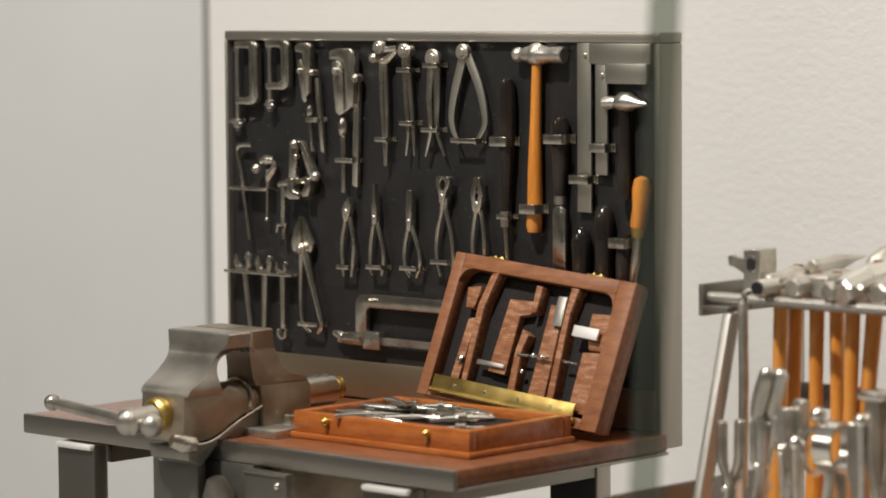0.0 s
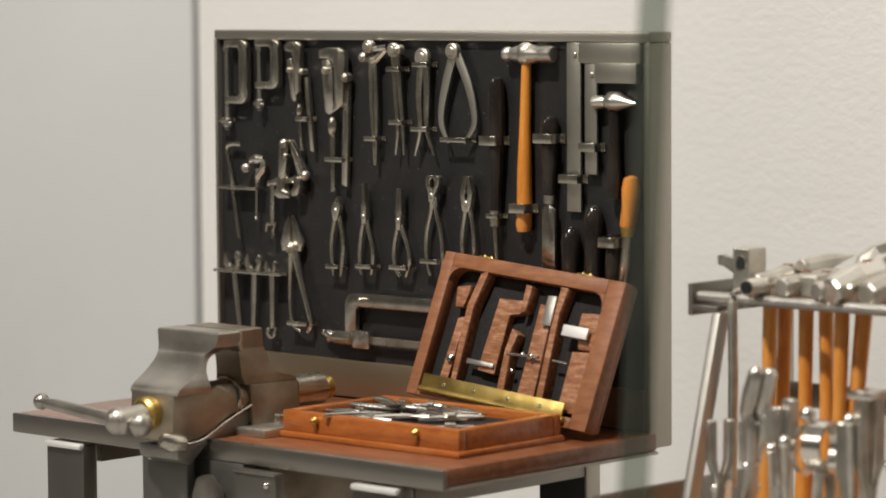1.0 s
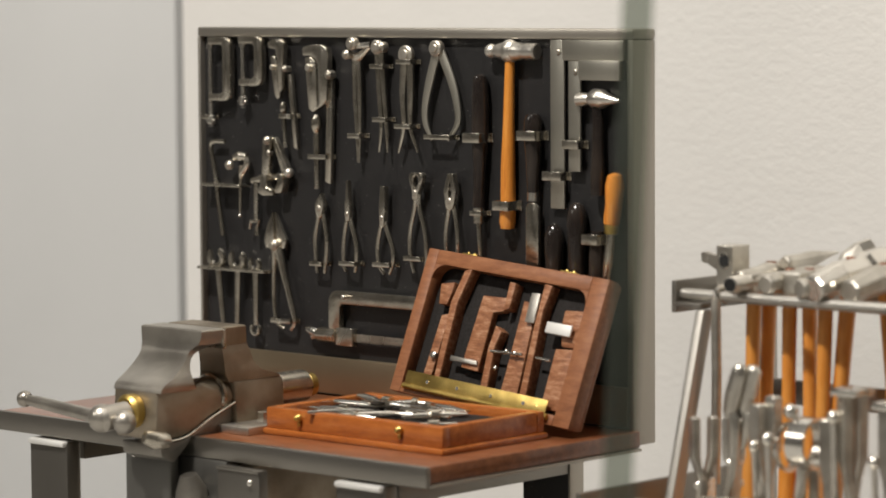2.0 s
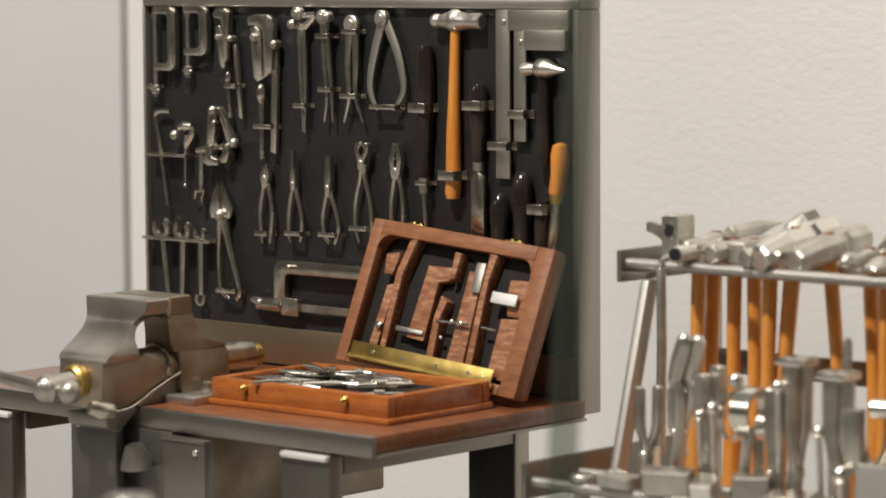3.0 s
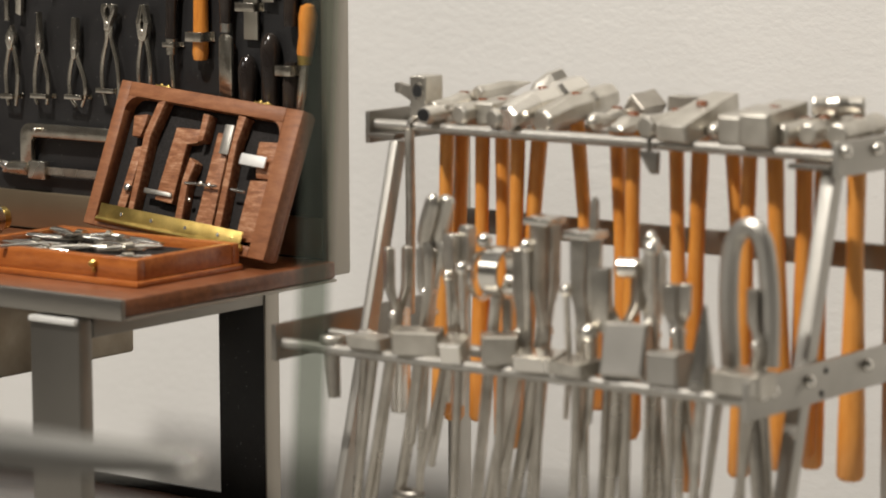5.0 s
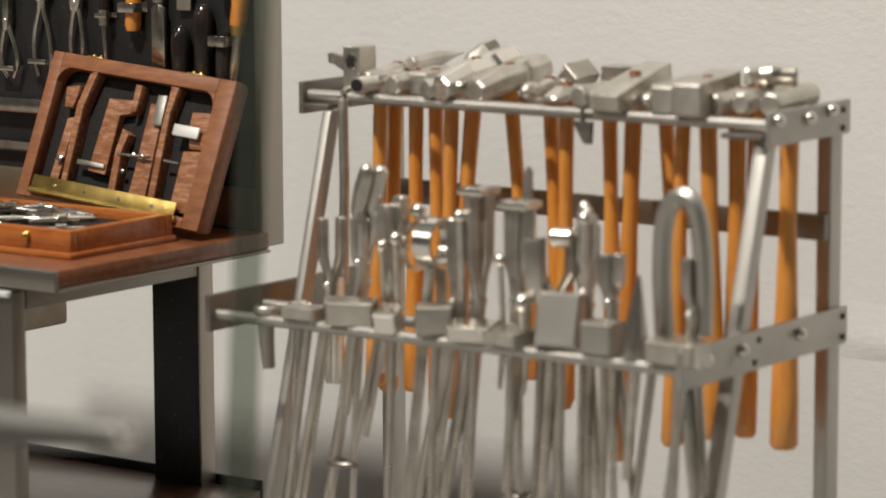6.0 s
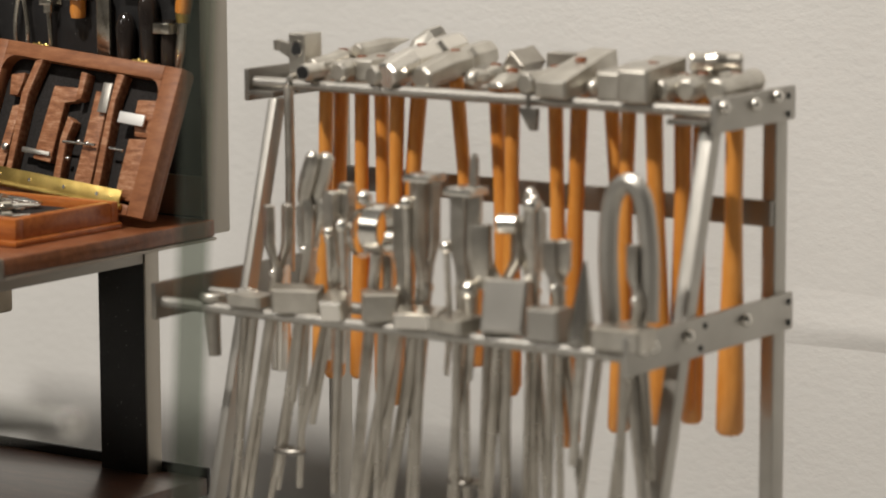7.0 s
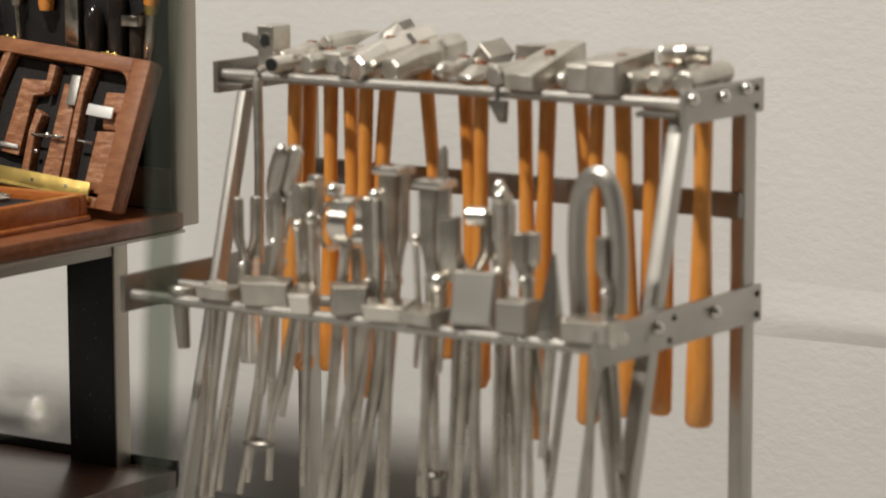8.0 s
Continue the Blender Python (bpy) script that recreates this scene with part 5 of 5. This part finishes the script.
# ---- tongs and set tools on the lower rails ----
def tongs(jaws, rivet, feet, r=0.0018, y=0.9475, gap=0.0035, wide=0.0030, ring=None, mat=None, style="", label="forged steel tongs hung by the rivet over the rail"):
    """jaws, feet: two (x, z) each; the rivet lies between."""
    wide *= 0.8
    t = thing("smith_tongs", (rivet[0], y, rivet[1]), label, "tongs", "tongs on the rack")
    for s, ja, fe in ((-1, jaws[0], feet[0]), (1, jaws[1], feet[1])):
        yy = y + s * gap / 2
        a = Vector((ja[0], yy, ja[1]))
        b = Vector((ja[0] * 0.9 + rivet[0] * 0.1, yy, ja[1] * 0.42 + rivet[1] * 0.58))
        c = Vector((rivet[0] - 0.0012 * s, yy, rivet[1]))
        e = Vector((fe[0], yy - 0.0015 * s, fe[1]))
        path = [a, a.lerp(b, 0.06), b, b.lerp(c, 0.4), c, c.lerp(e, 0.14), c.lerp(e, 0.5), e]
        jaw_bar = tube(path[:5], [wide * q for q in (1.15, 1.4, 1.35, 1.0, 1.15)], 4, 0.8, flat=(0.5 * math.sin(900 * rivet[0]), 1, 0))
        bmesh.ops.bevel(jaw_bar, geom=list(jaw_bar.edges), offset=0.0004, segments=1, affect="EDGES")
        if style == "curl":
            jaw_bar.free()
            q = [a + Vector((0.0012 * s, 0, 0)), a.lerp(b, 0.10) + Vector((0.0004, 0, 0)), a.lerp(b, 0.45) - Vector((0.0016, 0, 0)), a.lerp(b, 0.80) - Vector((0.0034, 0, 0)), b - Vector((0.0014, 0, 0)), c]
            jaw_bar = tube(smooth_path(q, 4), [float(np.interp(k / 20, (0, 0.1, 0.4, 0.7, 0.85, 1), [wide * v for v in (1.0, 1.5, 1.7, 1.2, 1.35, 1.0)])) for k in range(21)], 10, 0.8, flat=(0, 1, 0))
        tp(t, "jaw", jaw_bar, mat or (FORGED if int(-rivet[0] * 4000) % 2 else NICKEL))
        tp(t, "rein", tube([c.lerp(b, 0.15)] + path[4:], [wide * 1.1, wide * 1.15, r * 1.2, r, r * 0.8], 8, 0.8, flat=(0, 1, 0)), REIN)
    tp(t, "rivet", cylinder((rivet[0], y - gap * 1.1, rivet[1]), (rivet[0], y + gap * 1.1, rivet[1]), wide * 0.7, 12, bevel=0.0004), BRIGHT)
    if style == "cap":
        (xa, za), (xb, zb) = sorted(jaws)
        cap = block((xa - wide * 1.3, y - gap - 0.0030, max(za, zb) - 0.0012), (xb + wide * 1.3, y + gap + 0.0020, max(za, zb) + 0.0016), 0.0005)
        tp(t, "jaw_cap", cap, BRIGHT, "flat bright cap on the jaws")
    if style == "plate":
        (xa, za), (xb, zb) = sorted(jaws)
        tp(t, "jaw_plate", prism([(xa - 0.0030, za - 0.022), (xa + 0.0040, za - 0.024), (xa + 0.0046, za + 0.0008), (xa - 0.0036, za)], 0.0034, "Y", y - gap - 0.003, 0.0005), FORGED)
        tp(t, "jaw_roller", cylinder((xb - 0.0052, y - 0.004, zb - 0.0012), (xb + 0.0024, y - 0.002, zb - 0.0012), 0.0036, 14, bevel=0.0006), BRIGHT)
    if style == "knob":
        for xa, za in jaws:
            tp(t, "jaw_knob", ball((xa, y - 0.001, za), wide * 1.25, None, (1, 0.9, 1.3)), BRIGHT)
    if ring:
        cx, cz = ring
        pts = [(cx + 0.0062 * math.cos(a), y + 0.0036 * math.sin(a), cz) for a in (2 * math.pi * k / 20 for k in range(21))]
        tp(t, "ring", tube(pts, 0.0011, 8), GUN)
    return t


tongs(((-0.7410, 0.2077), (-0.7345, 0.2082)), (-0.7382, 0.1816), ((-0.7573, 0.0875), (-0.7535, 0.0907)), wide=0.0028)
tongs(((-0.7201, 0.2283), (-0.7158, 0.2286)), (-0.7233, 0.1917), ((-0.7394, 0.1011), (-0.7290, 0.0979)), wide=0.0027, ring=(-0.7332, 0.1121), style="curl")
tongs(((-0.7106, 0.2154), (-0.7058, 0.2185)), (-0.7091, 0.1842), ((-0.7220, 0.1241), (-0.7275, 0.1208)), wide=0.0036)
tongs(((-0.6791, 0.2124), (-0.6812, 0.2118)), (-0.6789, 0.1804), ((-0.6994, 0.0911), (-0.6928, 0.0920)), wide=0.0030, r=0.0026)
tongs(((-0.6708, 0.2225), (-0.6662, 0.2232)), (-0.6690, 0.1813), ((-0.6874, 0.0927), (-0.6769, 0.0941)), wide=0.0034, r=0.0026, style="cap")
tongs(((-0.6525, 0.2194), (-0.6475, 0.2193)), (-0.6512, 0.1829), ((-0.6574, 0.1010), (-0.6504, 0.1019)), wide=0.0036, ring=(-0.6509, 0.1100), style="cap")
tongs(((-0.6405, 0.2080), (-0.6281, 0.2104)), (-0.6341, 0.1845), ((-0.6413, 0.0988), (-0.6327, 0.0999)), wide=0.0030, r=0.0025, style="plate")
tongs(((-0.6212, 0.2198), (-0.6198, 0.2179)), (-0.6207, 0.1898), ((-0.6207, 0.1015), (-0.6145, 0.1024)), wide=0.0026, style="knob")
tongs(((-0.6122, 0.2046), (-0.6081, 0.2046)), (-0.6100, 0.1867), ((-0.6084, 0.1032), (-0.5999, 0.1127)), wide=0.0032)
tongs(((-0.5771, 0.2059), (-0.5762, 0.2052)), (-0.5756, 0.1857), ((-0.5870, 0.1060), (-0.5700, 0.1207)), wide=0.0026, r=0.0019)

tongs(((-0.7285, 0.2082), (-0.7263, 0.2075)), (-0.7267, 0.1826), ((-0.7474, 0.0892), (-0.7440, 0.0942)), wide=0.0030, y=0.953)
tongs(((-0.6261, 0.2118), (-0.6237, 0.2132)), (-0.6252, 0.1832), ((-0.6282, 0.1005), (-0.6237, 0.1011)), wide=0.0034, y=0.954)
bl = thing("thin_punch", (-0.6560, 0.9600, 0.1698), "thin tapered steel punch standing behind the tongs", "punch", "set tools on the rack")
part("blade", tube([(0, 0, 0), (0.0004, 0, 0.040), (0.0012, 0, 0.0600), (0.0014, 0, 0.0620)], [0.0030, 0.0028, 0.0020, 0.0010], 4, 0.6, flat=(0, 1, 0)), CAST, bl)
# steel ball nuts and caps
for (x, z), y0, r in (((-0.7023, 0.2033), 0.941, 0.0027), ((-0.6551, 0.1990), 0.942, 0.0024), ((-0.6431, 0.1845), 0.939, 0.0036), ((-0.6193, 0.2169), 0.944, 0.0030), ((-0.6740, 0.2138), 0.943, 0.0026), ((-0.7103, 0.1997), 0.943, 0.0022)):
    t = thing("ball_stake", (x, y0, z), "small polished steel ball stake standing among the tongs", "stake", "stakes on the rack")
    part("ball", ball((0, 0, 0), r), BRIGHT, t)
    part("stem", tube([(0, 0, -r * 0.6), (0, 0.002, 0.169 - z), (-0.003, 0.004, 0.150 - z)], [r * 0.5, r * 0.55, r * 0.4], 8), NICKEL, t)

# wide bow tongs and the ring tongs
t = thing("bow_tongs", ((-0.5817, 0.1811)[0], 0.950, (-0.5817, 0.1811)[1]), "dark steel bow tongs with a rounded loop above the rail", "tongs", "tongs on the rack")
path = smooth_path([(x, 0.950, z) for x, z in ((-0.5888, 0.1763), (-0.5901, 0.1987), (-0.5894, 0.2161), (-0.5868, 0.2238), (-0.5821, 0.2271), (-0.5777, 0.2251), (-0.5748, 0.2182), (-0.5728, 0.2002), (-0.5729, 0.1778))], 5)
tp(t, "loop", tube(path, 0.0037, 8, 0.9, flat=(0, 1, 0)), BAR)
tp(t, "shank", tube([((-0.5816, 0.1770)[0], 0.950, (-0.5816, 0.1770)[1]), ((-0.5727, 0.1079)[0], 0.948, (-0.5727, 0.1079)[1])], [0.0036, 0.0022], 10), NICKEL)
t = thing("ring_tongs", ((-0.6919, 0.1857)[0], 0.950, (-0.6919, 0.1857)[1]), "bright steel hoop tongs with a broad ring jaw", "tongs", "tongs on the rack")
cx, cz = (-0.6909, 0.2019)
bm = bmesh.new()
rings = []
for x0, rr in ((-0.0036, 0.0098), (0.0046, 0.0098), (0.0046, 0.0086), (-0.0036, 0.0086)):
    rings.append([bm.verts.new((cx + x0, 0.950 + rr * math.cos(a), cz + rr * math.sin(a))) for a in (2 * math.pi * k / 28 for k in range(28))])
for i in range(4):
    for k in range(28):
        bm.faces.new((rings[i][k], rings[i][(k + 1) % 28], rings[(i + 1) % 4][(k + 1) % 28], rings[(i + 1) % 4][k]))
tp(t, "hoop", bm, BRIGHT)
for s, fx in ((-1, (-0.7035, 0.0906)), (1, (-0.6914, 0.0921))):
    tp(t, "rein", tube(smooth_path([(cx, 0.950 + 0.002 * s, cz - 0.0092), (cx + 0.002 * s, 0.950 + 0.002 * s, cz - 0.022), (fx[0], 0.948, fx[1])], 5), 0.0023, 8), NICKEL)
bm = bmesh.new()
rings = []
for x0, rr in ((-0.0090, 0.0092), (-0.0068, 0.0098), (-0.0068, 0.0084), (-0.0090, 0.0080)):
    rings.append([bm.verts.new((cx + x0 - 0.001 * math.cos(a), 0.949 + rr * math.cos(a), cz - 0.002 + rr * math.sin(a))) for a in (2 * math.pi * k / 28 for k in range(28))])
for i in range(4):
    for k in range(28):
        bm.faces.new((rings[i][k], rings[i][(k + 1) % 28], rings[(i + 1) % 4][(k + 1) % 28], rings[(i + 1) % 4][k]))
tp(t, "rear_hoop", bm, BRIGHT)
tp(t, "knob", ball((cx - 0.006, 0.948, cz + 0.0115), 0.0030), BRIGHT)


# set tools whose heads rest on the front rail, shafts hanging down
def set_tool(at, size, foot, ang=0.0, tilt=0.0, r=0.0019, mat=None, y=0.9365, label="forged set tool with a square steel head and rod handle"):
    t = thing("set_tool", (at[0], y, 0.1698), label, "set tool", "set tools on the rack")
    sx, sy, sz = size
    bm = head_bar([(-sy / 2, sx * 0.44, sz * 0.44, sz / 2), (-sy / 2 + 0.0012, sx / 2, sz / 2, sz / 2), (sy / 2 - 0.0012, sx / 2, sz / 2, sz / 2), (sy / 2, sx * 0.44, sz * 0.44, sz / 2)], 4, 45)
    bmesh.ops.transform(bm, matrix=pose(0, 0, 0, tilt, 0, ang), verts=bm.verts)
    part("head", bm, mat or FORGED, t, smooth=False)
    part("shaft", tube([(0, 0.001, sz * 0.4), (0, 0.001, -0.006), (foot[0] - at[0], 0.002, foot[1] - 0.1698)], [r * 0.95, r * 0.95, r * 0.75], 10), REIN, t)


set_tool((-0.7423, 0.1716), (0.016, 0.013, 0.0045), (-0.7549, 0.0898))
set_tool((-0.7197, 0.1737), (0.019, 0.010, 0.0095), (-0.7246, 0.1339), 24, 8)
set_tool((-0.7015, 0.1744), (0.009, 0.012, 0.0080), (-0.7053, 0.1007), 14, 18, mat=BRIGHT)
set_tool((-0.6816, 0.1752), (0.0135, 0.0135, 0.0110), (-0.6854, 0.0949), 38)
set_tool((-0.6635, 0.1737), (0.017, 0.014, 0.0060), (-0.6677, 0.0973), 16, 6, mat=BRIGHT)
set_tool((-0.6473, 0.1731), (0.019, 0.014, 0.0050), (-0.6492, 0.0998), -14, 4)
set_tool((-0.6252, 0.1742), (0.0170, 0.012, 0.0200), (-0.6270, 0.1027), 12, -16, mat=BAR)
set_tool((-0.6064, 0.1750), (0.0130, 0.012, 0.0120), (-0.6080, 0.1052), 2, mat=BAR)
set_tool((-0.5755, 0.1740), (0.020, 0.014, 0.0080), (-0.5780, 0.1092), 4)
t = thing("pointed_stake", ((-0.5930, 0.1743)[0], 0.9365, 0.1698), "tapered bright steel stake resting on the rail", "stake", "set tools on the rack")
part("cone", tube([(0, 0, 0), (0, 0, 0.004), (0.0016, 0, 0.0300)], [0.0052, 0.0050, 0.0007], 10), BRIGHT, t)
part("shaft", tube([(0, 0.001, 0.001), (-0.004, 0.001, -0.045)], [0.0024, 0.0016], 10), NICKEL, t)
st = thing("short_punch", ((-0.7617, 0.1610)[0], 0.9365, 0.1698), "short round punch hanging from the rail end", "punch", "set tools on the rack")
part("cap", cylinder((0, 0, 0), (0, 0, 0.003), 0.0052, 14, bevel=0.0006), NICKEL, st)
part("body", tube([(0, 0.0, 0.001), (0, 0.0, -0.008), (0.0010, 0.0, -0.0215)], [0.0034, 0.0030, 0.0024], 12), CAST, st)
st = thing("square_punch", ((-0.7481, 0.1808)[0], 0.962, 0.1698), "upright bright square punch behind the rail", "punch", "set tools on the rack")
part("body", block((-0.0030, -0.003, -0.03), (0.0030, 0.003, 0.0120), 0.0008), BRIGHT, st)

# plain rods that hang from the middle rail
for (x, z), (fx, fz), r in (((-0.7540, 0.1636), (-0.7610, 0.0829), 0.0024), ((-0.6406, 0.1660), (-0.6443, 0.0984), 0.0018), ((-0.5916, 0.1678), (-0.6010, 0.1041), 0.0020)):
    t = thing("steel_rod", (x, 0.9480, 0.1698), "plain steel punch rod hanging behind the front rail", "rod", "rods on the rack")
    part("collar", cylinder((0, 0, 0), (0, 0, 0.0035), r * 1.9, 12, bevel=0.0005), BRIGHT, t)
    part("shaft", tube([(0, 0, 0.001), (fx - x, 0, fz - 0.1698)], [r * 0.9, r * 0.7], 10), REIN, t)

# ---- anvil close to the camera ----
AX, AY, AZ = -0.756, 0.720, 0.1745
anvil = thing("anvil", (AX, AY, 0), "polished steel anvil with a long tapered horn", "anvil")
K = 0.78
A = Matrix.Translation((-AX * K, -AY * K, 0))
anvil.matrix_world = pose(AX * K, AY * K, 0)


def anvil_part(name, bm, mat, label=""):
    near = Matrix.Translation((0, 0, EYE[2] * (1 - K) + 0.002)) @ Matrix.Scale(K, 4)
    bmesh.ops.transform(bm, matrix=A @ near, verts=bm.verts)
    part(name, bm, mat, anvil, label)


anvil_part("horn", tube(smooth_path([(-0.742, AY, 0.1650), (-0.720, AY, 0.1655), (-0.690, AY, 0.1670), (-0.660, AY, 0.1690), (-0.6440, AY, 0.1700), (-0.6420, AY, 0.1700)], 3), [float(np.interp(i / 15, (0, 0.3, 0.6, 0.85, 1), (0.0080, 0.0072, 0.0052, 0.0030, 0.0016))) for i in range(16)], 20), DULL)
anvil_part("horn_tip", ball((-0.6425, AY, 0.1702), 0.0040), POLISHED)
anvil_part("body", prism([(-0.800, 0.1745), (-0.740, 0.1745), (-0.740, 0.1560), (-0.757, 0.1480), (-0.760, 0.1380), (-0.745, 0.1280), (-0.740, 0.1210), (-0.800, 0.1210), (-0.795, 0.1280), (-0.782, 0.1380), (-0.785, 0.1480), (-0.800, 0.1560)], 0.024, "Y", AY - 0.012, 0.0012), GUN)
part("stand", block((-0.034, -0.018, 0.0), (0.024, 0.018, EYE[2] * (1 - K) + 0.002 + 0.1208 * K), 0.002), DARKWOOD, anvil, "dark wooden stand")
hd = thing("hardy_cap", (-0.784 * K, AY * K, EYE[2] * (1 - K) + 0.002 + 0.1746 * K), "round bright steel cap standing on the anvil", "tool cap")
part("cap", tube([(0, 0, 0), (0, 0, 0.004), (0, 0, 0.0085), (0, 0, 0.0098)], [0.0040, 0.0042, 0.0066, 0.0056], 18), BRIGHT, hd)
